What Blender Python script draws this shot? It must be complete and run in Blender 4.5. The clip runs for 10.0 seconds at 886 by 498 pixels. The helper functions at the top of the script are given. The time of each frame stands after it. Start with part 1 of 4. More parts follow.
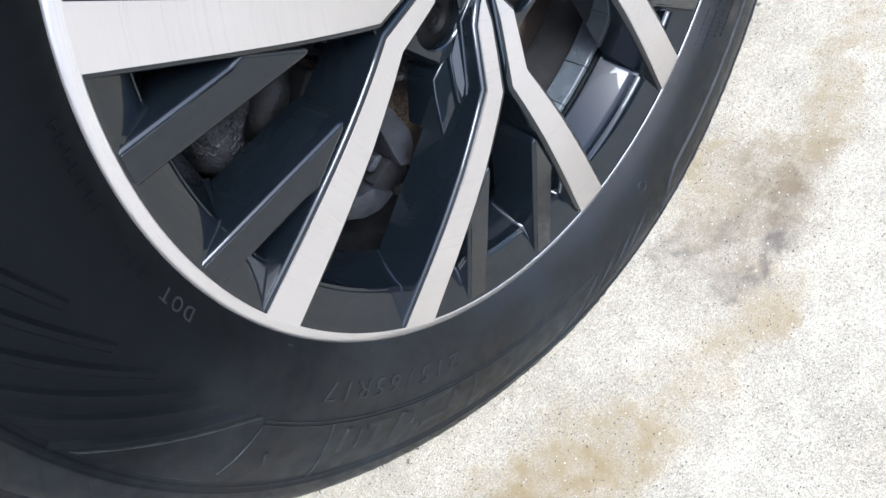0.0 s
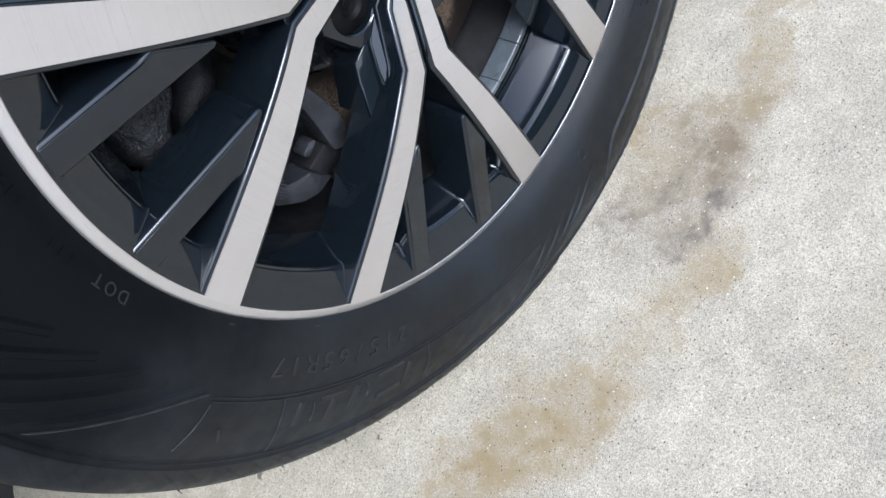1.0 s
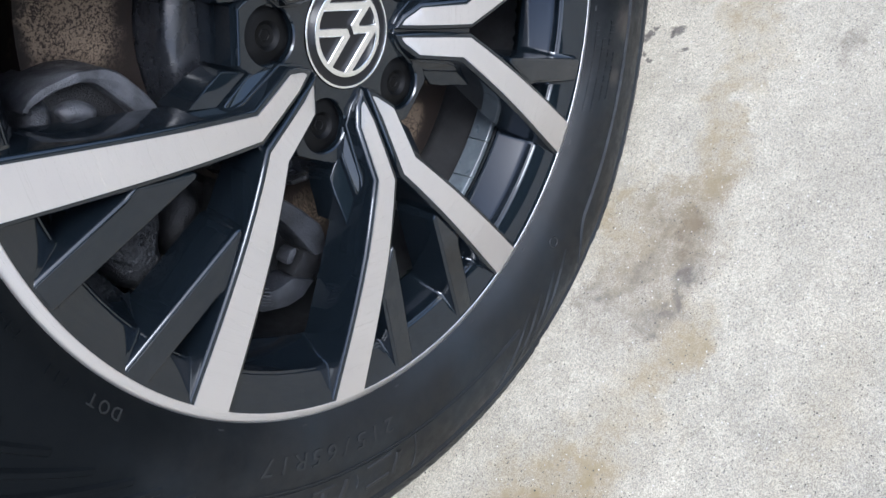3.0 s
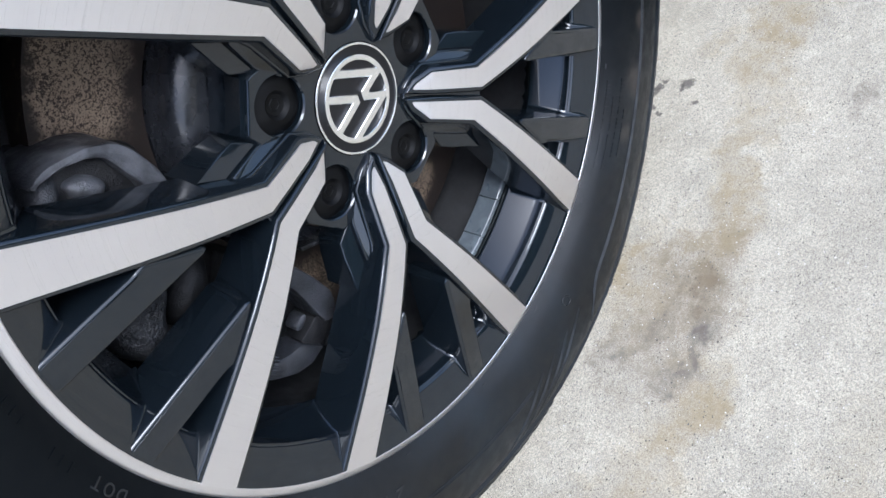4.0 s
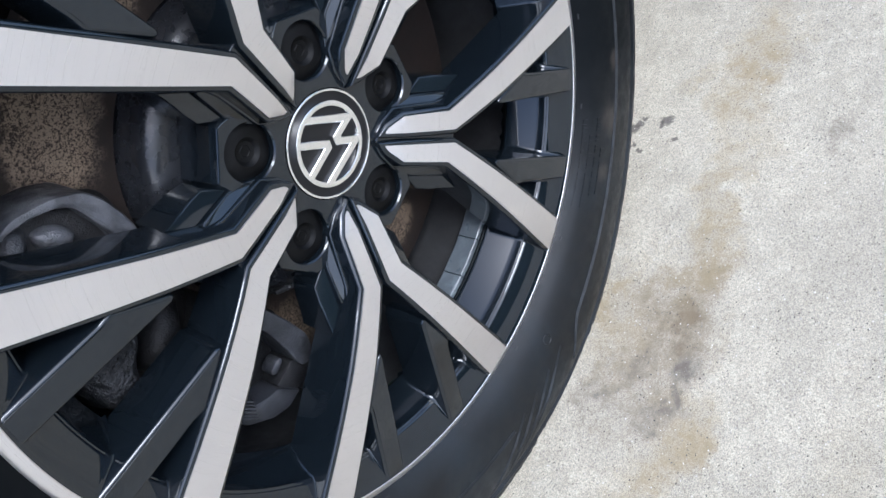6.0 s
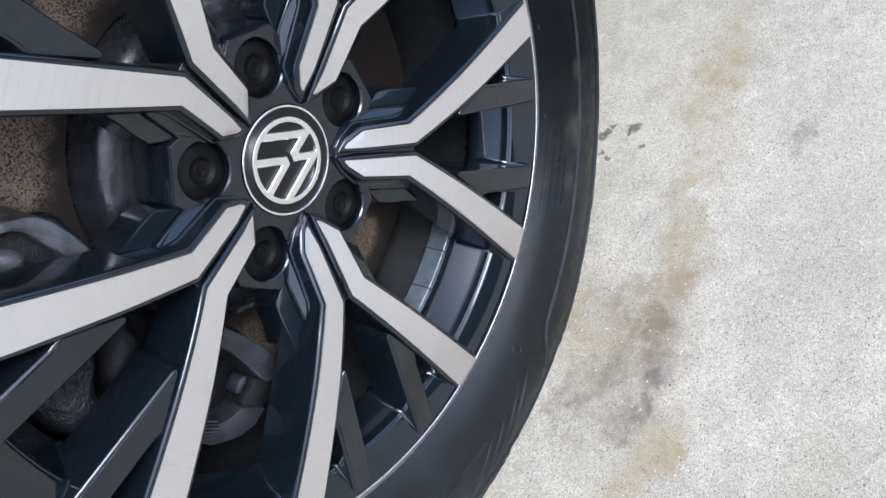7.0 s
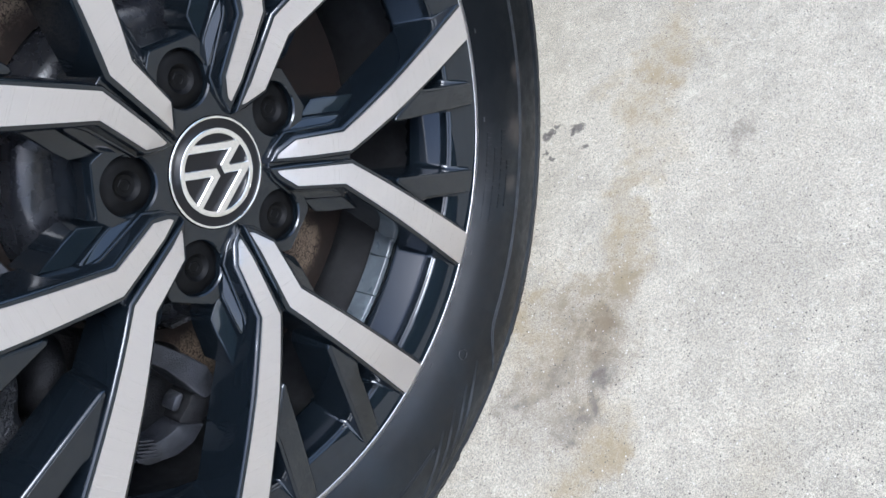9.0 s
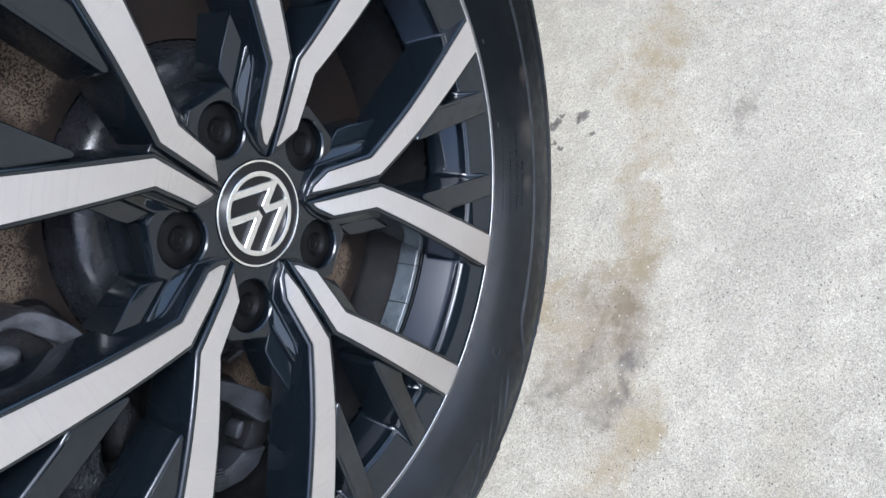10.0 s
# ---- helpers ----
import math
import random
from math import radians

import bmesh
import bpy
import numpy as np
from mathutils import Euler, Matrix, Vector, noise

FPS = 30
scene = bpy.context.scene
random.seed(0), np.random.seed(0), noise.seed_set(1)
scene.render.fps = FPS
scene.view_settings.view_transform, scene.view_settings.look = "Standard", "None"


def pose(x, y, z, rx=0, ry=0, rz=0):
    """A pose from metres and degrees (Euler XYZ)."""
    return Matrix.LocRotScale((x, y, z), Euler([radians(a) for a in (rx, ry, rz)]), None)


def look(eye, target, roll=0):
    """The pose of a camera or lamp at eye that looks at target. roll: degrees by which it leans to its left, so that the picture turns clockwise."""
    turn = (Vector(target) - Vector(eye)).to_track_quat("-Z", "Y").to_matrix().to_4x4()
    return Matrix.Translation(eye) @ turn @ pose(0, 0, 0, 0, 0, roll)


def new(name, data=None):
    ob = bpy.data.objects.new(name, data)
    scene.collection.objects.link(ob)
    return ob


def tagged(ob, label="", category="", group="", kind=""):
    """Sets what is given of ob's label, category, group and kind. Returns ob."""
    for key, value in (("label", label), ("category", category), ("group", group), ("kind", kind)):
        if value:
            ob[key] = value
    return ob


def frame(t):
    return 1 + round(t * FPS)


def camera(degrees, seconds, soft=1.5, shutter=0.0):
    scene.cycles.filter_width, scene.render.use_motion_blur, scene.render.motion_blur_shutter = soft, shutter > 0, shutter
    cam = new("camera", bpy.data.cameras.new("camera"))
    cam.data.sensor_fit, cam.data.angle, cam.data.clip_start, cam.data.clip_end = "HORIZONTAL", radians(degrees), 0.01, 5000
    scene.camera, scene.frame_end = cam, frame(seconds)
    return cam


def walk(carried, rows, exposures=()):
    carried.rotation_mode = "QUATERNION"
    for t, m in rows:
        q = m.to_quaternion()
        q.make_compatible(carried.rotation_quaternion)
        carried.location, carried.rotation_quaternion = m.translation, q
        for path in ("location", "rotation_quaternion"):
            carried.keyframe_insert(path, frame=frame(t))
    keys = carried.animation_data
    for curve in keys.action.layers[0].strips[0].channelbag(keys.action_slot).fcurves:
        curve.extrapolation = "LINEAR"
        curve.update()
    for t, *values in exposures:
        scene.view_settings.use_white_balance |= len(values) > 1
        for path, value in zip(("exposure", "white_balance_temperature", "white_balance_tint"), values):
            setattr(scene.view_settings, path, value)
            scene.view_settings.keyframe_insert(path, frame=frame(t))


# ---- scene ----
cam = camera(57.13, 10.0, soft=1.5)
PATH = [
    (0, -0.2234, -0.2653, 0.5952, 29.4, 21.61, -51.12),
    (0.5, -0.2082, -0.2953, 0.5946, 27.35, 22.51, -53.98),
    (1, -0.2145, -0.3111, 0.5922, 27.49, 23.75, -54.87),
    (1.5, -0.2122, -0.3345, 0.5907, 27.74, 25.27, -55.87),
    (2, -0.2096, -0.3397, 0.6036, 29.79, 25.86, -56.64),
    (2.2, -0.2088, -0.3424, 0.6094, 30.65, 26.08, -56.74),
    (3.3, -0.1946, -0.3307, 0.6163, 31.43, 25.48, -57.8),
    (3.5, -0.2013, -0.3267, 0.6156, 32.49, 25.81, -57.19),
    (4, -0.1818, -0.3252, 0.6192, 33.81, 26.2, -57.82),
    (4.5, -0.1837, -0.3344, 0.6125, 35.02, 26.82, -58.84),
    (5, -0.1684, -0.3267, 0.6158, 35.14, 26.22, -59.22),
    (5.2, -0.1622, -0.333, 0.6175, 35.34, 26.11, -59.24),
    (6.3, -0.1717, -0.3414, 0.6137, 35.89, 26.76, -58.37),
    (6.5, -0.1662, -0.3486, 0.6095, 35.74, 26.59, -59.15),
    (7, -0.1599, -0.3488, 0.6096, 35.63, 26.74, -60.32),
    (7.5, -0.1535, -0.3432, 0.6051, 35.49, 26.98, -60.66),
    (8, -0.1455, -0.3535, 0.6078, 34.87, 25.87, -61.63),
    (8.5, -0.1437, -0.3568, 0.6048, 34.54, 24.98, -62.9),
    (9, -0.1466, -0.3582, 0.6025, 34.15, 25.52, -63.38),
    (9.5, -0.1466, -0.3557, 0.6072, 33.84, 26.62, -63.71),
    (10, -0.134, -0.3466, 0.6495, 29.24, 27.79, -68.41),
]
EV = 1.24
EXPOSURES = [(t, ev + EV, k - 760, 10) for t, ev, k in ((0.0, 0.45, 6620), (0.2, 0.27, 6620), (0.4, 0.09, 6620), (0.7, 0.06, 6620), (2.2, 0.07, 6580), (4.0, 0.05, 6500), (10.0, 0.07, 6500))]
walk(cam, [(t, pose(x, y, z, rx, ry, rz)) for t, x, y, z, rx, ry, rz in PATH], EXPOSURES)

# ---- light: bright overcast, widest and brightest overhead ----
world = bpy.data.worlds.new("sky")
scene.world = world
world.use_nodes = True
wn, wl = world.node_tree.nodes, world.node_tree.links
sky = wn.new("ShaderNodeTexSky")
sky.sky_type, sky.sun_disc = "NISHITA", False
sky.sun_elevation, sky.sun_rotation = radians(52), radians(189.3)
sky.air_density, sky.dust_density, sky.ozone_density = 1.0, 4.0, 2.5
wl.new(sky.outputs[0], wn["Background"].inputs[0])
wn["Background"].inputs[1].default_value = 0.15
sun = new("sun", bpy.data.lights.new("sun", "SUN"))
sun.data.energy, sun.data.angle, sun.data.color = 1.35, radians(30), (0.92, 0.96, 1.0)
sun.matrix_world = look((-0.10, -0.61, 0.785), (0, 0, 0))

# ---- wheel frame: hub centre, axle along y, a little camber ----
HUB_Z, CAMBER = 0.3283, -0.84
PSI = [42.82, -29.18, -101.18, -173.18, 114.82]
WHEEL = pose(0, 0, HUB_Z, CAMBER, 0, 0)


def turn(psi):
    """Turns a piece that hangs straight down from the hub by psi degrees round the axle."""
    return Matrix.Rotation(-radians(psi), 4, "Y")


def polar(r, psi, w):
    a = radians(psi)
    return Vector((r * math.sin(a), w, -r * math.cos(a)))


# ---- materials ----
def material(name, base, rough, metal=0.0, coat=0.0, spec=0.5):
    m = bpy.data.materials.new(name)
    m.use_nodes = True
    b = m.node_tree.nodes["Principled BSDF"]
    b.inputs["Base Color"].default_value = (*base, 1)
    b.inputs["Roughness"].default_value = rough
    b.inputs["Metallic"].default_value = metal
    b.inputs["Coat Weight"].default_value = coat
    b.inputs["Coat Roughness"].default_value = 0.06
    b.inputs["Specular IOR Level"].default_value = spec
    return m


class Net:
    """Short hand for the nodes of one material."""

    def __init__(self, m):
        self.t, self.b = m.node_tree, m.node_tree.nodes["Principled BSDF"]

    def node(self, kind, inputs=(), **props):
        n = self.t.nodes.new(kind)
        for k, v in props.items():
            setattr(n, k, v)
        for k, v in dict(inputs).items():
            if isinstance(v, bpy.types.NodeSocket):
                self.t.links.new(v, n.inputs[k])
            else:
                n.inputs[k].default_value = v
        return n

    def place(self):
        return self.node("ShaderNodeTexCoord").outputs["Object"]

    def noise(self, vec, scale, detail=4.0, rough=0.55, out="Fac"):
        return self.node("ShaderNodeTexNoise", {"Vector": vec, "Scale": scale, "Detail": detail, "Roughness": rough}).outputs[out]

    def math(self, op, a, b=0.0, c=0.0, clamp=False):
        return self.node("ShaderNodeMath", {0: a, 1: b, 2: c}, operation=op, use_clamp=clamp).outputs[0]

    def ramp(self, fac, lo, hi, a=0.0, b=1.0):
        return self.node("ShaderNodeMapRange", {"Value": fac, "From Min": lo, "From Max": hi, "To Min": a, "To Max": b}, interpolation_type="SMOOTHSTEP").outputs[0]

    def mix(self, fac, a, b, blend="MIX"):
        f = lambda v: (*v, 1) if isinstance(v, tuple) and len(v) == 3 else v
        n = self.node("ShaderNodeMix", data_type="RGBA", blend_type=blend)
        for i, v in ((0, fac), (6, f(a)), (7, f(b))):
            if isinstance(v, bpy.types.NodeSocket):
                self.t.links.new(v, n.inputs[i])
            else:
                n.inputs[i].default_value = v
        return n.outputs[2]

    def put(self, name, value):
        self.t.links.new(value, self.b.inputs[name])

    def bump(self, height, strength, dist):
        self.put("Normal", self.node("ShaderNodeBump", {"Height": height, "Strength": strength, "Distance": dist}).outputs[0])


def gloss_paint():
    m = material("gloss_dark_metallic_paint", (0.02, 0.03, 0.05), 0.3, 0.5, 1.0, 0.0)
    n = Net(m)
    p = n.place()
    n.put("Base Color", n.mix(n.noise(p, 30, 5), (0.0056, 0.0086, 0.0118), (0.0094, 0.0136, 0.0182)))
    n.put("Roughness", n.ramp(n.noise(p, 45, 6), 0.45, 0.8, 0.24, 0.38))
    n.b.inputs["Coat IOR"].default_value = 1.53
    n.put("Coat Roughness", n.ramp(n.noise(p, 60, 5), 0.4, 0.8, 0.02, 0.06))
    return m


def machined():
    m = material("machined_aluminium", (0.72, 0.70, 0.68), 0.34, 0.88, 0.30)
    n = Net(m)
    p = n.place()
    s = n.node("ShaderNodeSeparateXYZ", {0: p})
    r = n.math("SQRT", n.math("ADD", n.math("MULTIPLY", s.outputs[0], s.outputs[0]), n.math("MULTIPLY", s.outputs[2], s.outputs[2])))
    line = n.node("ShaderNodeCombineXYZ", {0: r}).outputs[0]
    groove = n.noise(line, 5200, 3, 0.7)
    n.put("Base Color", n.mix(n.noise(p, 25, 5), (0.57, 0.55, 0.54), (0.65, 0.63, 0.615)))
    n.put("Roughness", n.ramp(groove, 0.3, 0.7, 0.26, 0.38))
    n.bump(groove, 0.014, 0.0002)
    return m


def rubber():
    m = material("tyre_rubber", (0.017, 0.018, 0.019), 0.55, spec=0.45)
    n = Net(m)
    p = n.place()
    s = n.node("ShaderNodeSeparateXYZ", {0: p})
    # sidewall turns greyer and glossier towards the ground and round the shoulder
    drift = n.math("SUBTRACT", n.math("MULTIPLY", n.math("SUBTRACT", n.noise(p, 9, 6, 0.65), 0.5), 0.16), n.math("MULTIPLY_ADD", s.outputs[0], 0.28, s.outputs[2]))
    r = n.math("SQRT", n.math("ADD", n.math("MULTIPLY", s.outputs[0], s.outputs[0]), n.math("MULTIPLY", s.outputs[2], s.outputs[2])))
    greyed = n.math("MAXIMUM", n.ramp(drift, 0.05, 0.22), n.ramp(n.math("ADD", r, n.math("MULTIPLY", n.noise(p, 60, 5), 0.01)), 0.326, 0.335, 0.0, 0.5))
    mottle = n.math("MULTIPLY", n.ramp(n.noise(p, 14, 7, 0.65), 0.35, 0.75), greyed)
    c = n.mix(mottle, (0.0021, 0.0029, 0.0036), (0.0054, 0.0088, 0.0118))
    n.put("Specular IOR Level", n.ramp(greyed, 0.0, 1.0, 0.075, 0.34))
    for (x, z), size in (((0.188, -0.200), 0.018), ((0.222, -0.166), 0.012), ((0.150, -0.222), 0.010)):
        d = n.node("ShaderNodeVectorMath", {0: p, 1: (x, -0.006, z)}, operation="DISTANCE").outputs["Value"]
        d = n.math("ADD", d, n.math("MULTIPLY", n.noise(p, 60, 5), size * 1.2))
        c = n.mix(n.ramp(d, size * 0.8, size * 1.6, 0.42, 0.0), c, (0.058, 0.048, 0.039))
    n.put("Base Color", c)
    n.put("Roughness", n.math("ADD", n.ramp(n.noise(p, 90, 5), 0.3, 0.7, 0.46, 0.62), n.ramp(greyed, 0.0, 1.0, 0.20, 0.0)))
    n.bump(n.math("ADD", n.noise(p, 1800, 3), n.math("MULTIPLY", n.noise(p, 220, 3), 0.8)), 0.25, 0.0003)
    return m


def toned_rubber(name, lo, hi):
    m = material(name, lo, 0.6)
    n = Net(m)
    n.put("Base Color", n.mix(n.ramp(n.noise(n.place(), 110, 5), 0.35, 0.7), lo, hi))
    return m


def rusty():
    m = material("pitted_rusty_disc", (0.2, 0.13, 0.08), 0.7, 0.3)
    n = Net(m)
    p = n.place()
    s = n.node("ShaderNodeSeparateXYZ", {0: p})
    r = n.math("SQRT", n.math("ADD", n.math("MULTIPLY", s.outputs[0], s.outputs[0]), n.math("MULTIPLY", s.outputs[2], s.outputs[2])))
    v = n.math("ADD", n.math("MULTIPLY", n.noise(p, 640, 5, 0.7), 0.62), n.math("MULTIPLY", n.noise(p, 1500, 3, 0.6), 0.38))
    pits = n.ramp(n.math("ADD", v, n.math("MULTIPLY", n.math("SUBTRACT", n.noise(p, 70, 3), 0.5), 0.16)), 0.49, 0.535)
    base = n.mix(n.noise(p, 40, 4), (0.150, 0.112, 0.078), (0.225, 0.172, 0.122))
    pitted = n.mix(pits, base, (0.018, 0.010, 0.0065))
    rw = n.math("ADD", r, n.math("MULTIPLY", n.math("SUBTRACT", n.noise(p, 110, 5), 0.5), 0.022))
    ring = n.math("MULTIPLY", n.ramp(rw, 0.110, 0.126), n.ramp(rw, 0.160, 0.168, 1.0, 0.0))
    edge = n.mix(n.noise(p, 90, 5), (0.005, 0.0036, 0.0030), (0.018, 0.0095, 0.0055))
    # pitted beige shows only in four chosen patches; the ring is near-black brown elsewhere
    lighter = 0.0
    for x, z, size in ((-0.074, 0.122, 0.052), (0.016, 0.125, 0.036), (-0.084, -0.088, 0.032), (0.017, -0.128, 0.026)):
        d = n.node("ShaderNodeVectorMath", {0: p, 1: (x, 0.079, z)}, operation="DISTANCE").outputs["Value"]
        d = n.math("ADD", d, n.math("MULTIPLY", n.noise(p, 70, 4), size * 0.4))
        lighter = n.math("MAXIMUM", lighter, n.ramp(d, size * 0.9, size * 1.35, 1.0, 0.0))
    n.put("Base Color", n.mix(n.math("MULTIPLY", ring, lighter), edge, pitted))
    n.bump(v, 0.4, -0.0008)
    return m


def cast_iron(name, lo, hi, rough=0.6, relief=0.8, coarse=0.25):
    m = material(name, lo, rough, 0.25)
    n = Net(m)
    p = n.place()
    n.put("Base Color", n.mix(n.ramp(n.noise(p, 45, 6, 0.65), 0.3, 0.7), lo, hi))
    n.put("Roughness", n.ramp(n.noise(p, 150, 4), 0.3, 0.7, rough - 0.14, rough + 0.1))
    n.bump(n.math("ADD", n.noise(p, 900, 3, 0.6), n.math("MULTIPLY", n.noise(p, 330, 3), coarse * 4)), relief, 0.0016)
    return m


def concrete():
    m = material("stained_concrete", (0.350, 0.336, 0.308), 0.85)
    n = Net(m)
    p = n.place()
    big = n.noise(p, 5.0, 6, 0.6)
    mid = n.noise(p, 42, 6, 0.65)
    fine = n.math("ADD", n.math("MULTIPLY", n.noise(p, 480, 5, 0.75), 0.55), n.math("MULTIPLY", n.noise(p, 1300, 3, 0.7), 0.45))
    c = n.mix(n.ramp(big, 0.32, 0.68), (0.284, 0.258, 0.198), (0.369, 0.336, 0.261))
    c = n.mix(n.ramp(mid, 0.35, 0.7, 0.0, 0.6), c, (0.468, 0.427, 0.332))
    c = n.mix(n.ramp(n.noise(p, 150, 5, 0.7), 0.45, 0.75, 0.0, 0.20), c, (0.259, 0.245, 0.216))
    c = n.mix(n.ramp(fine, 0.47, 0.63, 0.0, 0.66), c, (0.185, 0.175, 0.152))
    for scale, lo, hi in ((900, 0.90, 1.08), (1800, 0.64, 1.24)):
        cell = n.node("ShaderNodeTexVoronoi", {"Vector": p, "Scale": scale}).outputs["Color"]
        tone = n.ramp(n.node("ShaderNodeSeparateColor", {0: cell}).outputs[0], 0.0, 1.0, lo, hi)
        c = n.mix(1.0, c, n.node("ShaderNodeCombineColor", {0: tone, 1: tone, 2: tone}).outputs[0], "MULTIPLY")
    warp = n.node("ShaderNodeVectorMath", {0: n.noise(p, 22, 5, 0.6, "Color"), 1: (0.5, 0.5, 0.5)}, operation="SUBTRACT").outputs[0]
    warp = n.node("ShaderNodeVectorMath", {0: warp, "Scale": 0.11}, operation="SCALE").outputs[0]
    fray = n.node("ShaderNodeVectorMath", {0: n.noise(p, 110, 5, 0.7, "Color"), 1: (0.5, 0.5, 0.5)}, operation="SUBTRACT").outputs[0]
    warp = n.node("ShaderNodeVectorMath", {0: fray, 1: (0.035, 0.035, 0.035), 2: warp}, operation="MULTIPLY_ADD").outputs[0]
    q = n.node("ShaderNodeVectorMath", {0: p, 1: warp}, operation="ADD").outputs[0]
    rag = n.ramp(mid, 0.36, 0.64, 0.32, 1.0)
    tan, brown, grey, dark = (0.208, 0.162, 0.087), (0.120, 0.094, 0.060), (0.126, 0.108, 0.083), (0.054, 0.048, 0.043)
    # soft stains left by run-off along the tyre, then small dark spots
    for x, y, rx, ry, col, amount in (
            (-0.235, -0.040, 0.075, 0.032, tan, 0.85), (-0.185, -0.070, 0.060, 0.032, tan, 0.85), (-0.138, -0.096, 0.040, 0.028, tan, 0.75),
            (-0.070, -0.112, 0.070, 0.026, tan, 0.42), (-0.015, -0.122, 0.040, 0.018, tan, 0.6),
            (0.046, -0.090, 0.070, 0.030, tan, 0.4), (0.077, -0.081, 0.036, 0.022, brown, 0.52), (0.106, -0.074, 0.040, 0.024, brown, 0.58),
            (0.140, -0.072, 0.050, 0.026, tan, 0.5), (0.185, -0.070, 0.060, 0.022, tan, 0.42), (0.242, -0.074, 0.050, 0.020, tan, 0.38),
            (0.321, -0.054, 0.040, 0.024, tan, 0.5), (0.363, -0.050, 0.040, 0.028, tan, 0.62), (0.417, -0.046, 0.060, 0.030, tan, 0.42), (0.344, 0.000, 0.022, 0.014, tan, 0.4),
            (0.092, -0.020, 0.050, 0.016, tan, 0.55), (0.042, -0.046, 0.060, 0.020, tan, 0.5), (0.036, -0.069, 0.020, 0.010, grey, 0.45), (0.055, -0.070, 0.090, 0.045, brown, 0.30), (0.000, -0.050, 0.050, 0.030, grey, 0.32),
            (-0.008, -0.087, 0.024, 0.016, grey, 0.85), (0.015, -0.098, 0.020, 0.010, grey, 0.85), (0.003, -0.033, 0.018, 0.012, grey, 0.6),
            (0.290, -0.150, 0.016, 0.012, grey, 0.55), (0.20, -0.19, 0.12, 0.05, grey, 0.18), (-0.02, -0.24, 0.09, 0.03, tan, 0.2),
            (0.046, -0.104, 0.015, 0.010, dark, 0.85), (0.048, -0.103, 0.026, 0.015, grey, 0.6)):
        off = n.node("ShaderNodeVectorMath", {0: q, 1: (x, y, 0)}, operation="SUBTRACT").outputs[0]
        off = n.node("ShaderNodeVectorMath", {0: off, 1: (1 / rx, 1 / ry, 0)}, operation="MULTIPLY").outputs[0]
        d = n.node("ShaderNodeVectorMath", {0: off}, operation="LENGTH").outputs["Value"]
        c = n.mix(n.math("MULTIPLY", n.ramp(d, 0.05, 1.6, amount * 1.35, 0.0), rag), c, col)
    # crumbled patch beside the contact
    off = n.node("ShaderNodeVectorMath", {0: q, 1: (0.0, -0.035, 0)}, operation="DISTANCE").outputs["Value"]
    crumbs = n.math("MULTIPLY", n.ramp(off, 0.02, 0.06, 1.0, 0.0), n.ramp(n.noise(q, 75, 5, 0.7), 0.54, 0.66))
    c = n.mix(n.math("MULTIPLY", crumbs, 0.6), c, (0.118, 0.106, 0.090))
    warp2 = n.node("ShaderNodeVectorMath", {0: n.noise(p, 140, 4, 0.6, "Color"), 1: (0.5, 0.5, 0.5)}, operation="SUBTRACT").outputs[0]
    q2 = n.node("ShaderNodeVectorMath", {0: p, 1: n.node("ShaderNodeVectorMath", {0: warp2, "Scale": 0.014}, operation="SCALE").outputs[0]}, operation="ADD").outputs[0]
    for x, y, size in ((0.273, 0.044, 0.006), (0.279, 0.041, 0.005), (0.287, 0.038, 0.0035), (0.288, 0.015, 0.0078), (0.282, 0.018, 0.004), (0.266, -0.002, 0.0038), (0.247, 0.027, 0.0034), (0.254, 0.037, 0.003), (-0.257, 0.049, 0.003), (-0.341, 0.131, 0.004)):
        d = n.node("ShaderNodeVectorMath", {0: q2, 1: (x, y, 0)}, operation="DISTANCE").outputs["Value"]
        c = n.mix(n.ramp(d, size * 0.55, size * 1.1, 0.8, 0.0), c, dark)
    n.put("Base Color", c)
    n.put("Roughness", n.ramp(mid, 0.3, 0.7, 0.78, 0.95))
    n.bump(n.math("ADD", n.math("MULTIPLY", fine, 0.6), n.math("ADD", mid, n.noise(p, 1100, 2))), 0.35, 0.0010)
    return m


def grain(name, lo, hi):
    m = material(name, lo, 0.8)
    n = Net(m)
    rnd = n.node("ShaderNodeNewGeometry").outputs["Random Per Island"]
    n.put("Base Color", n.mix(n.math("POWER", rnd, 1.3), lo, hi))
    return m


def plastic(name, base, rough, blotch=0.9):
    m = material(name, base, rough)
    n = Net(m)
    p = n.place()
    n.put("Base Color", n.mix(n.ramp(n.noise(p, 70, 6), 0.4, 0.75), base, tuple(v * (1 + blotch) + 0.0045 * blotch for v in base)))
    n.put("Roughness", n.ramp(n.noise(p, 120, 4), 0.3, 0.7, rough - 0.1, rough + 0.1))
    n.bump(n.noise(p, 1500, 3), 0.15, 0.0003)
    return m


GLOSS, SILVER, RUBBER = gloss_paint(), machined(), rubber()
# mould fins and letters: light caught on thin edges put into paler rubber
LIT_FIN = toned_rubber("lit_mould_fin", (0.007, 0.008, 0.009), (0.030, 0.032, 0.034))
FAINT = toned_rubber("faint_raised_rubber", (0.0024, 0.0031, 0.0038), (0.0050, 0.0062, 0.0074))
# ridges on the brighter side: caught light put into a paler copy
LIT_RIDGE = toned_rubber("lit_ridge_rubber", (0.0075, 0.0090, 0.0105), (0.022, 0.025, 0.028))
LETTER = toned_rubber("edge_lit_rubber", (0.0030, 0.0038, 0.0046), (0.0064, 0.0078, 0.0090))
SMOOTH_RUBBER = toned_rubber("smooth_raised_rubber", (0.0022, 0.0028, 0.0034), (0.0042, 0.0050, 0.0058))
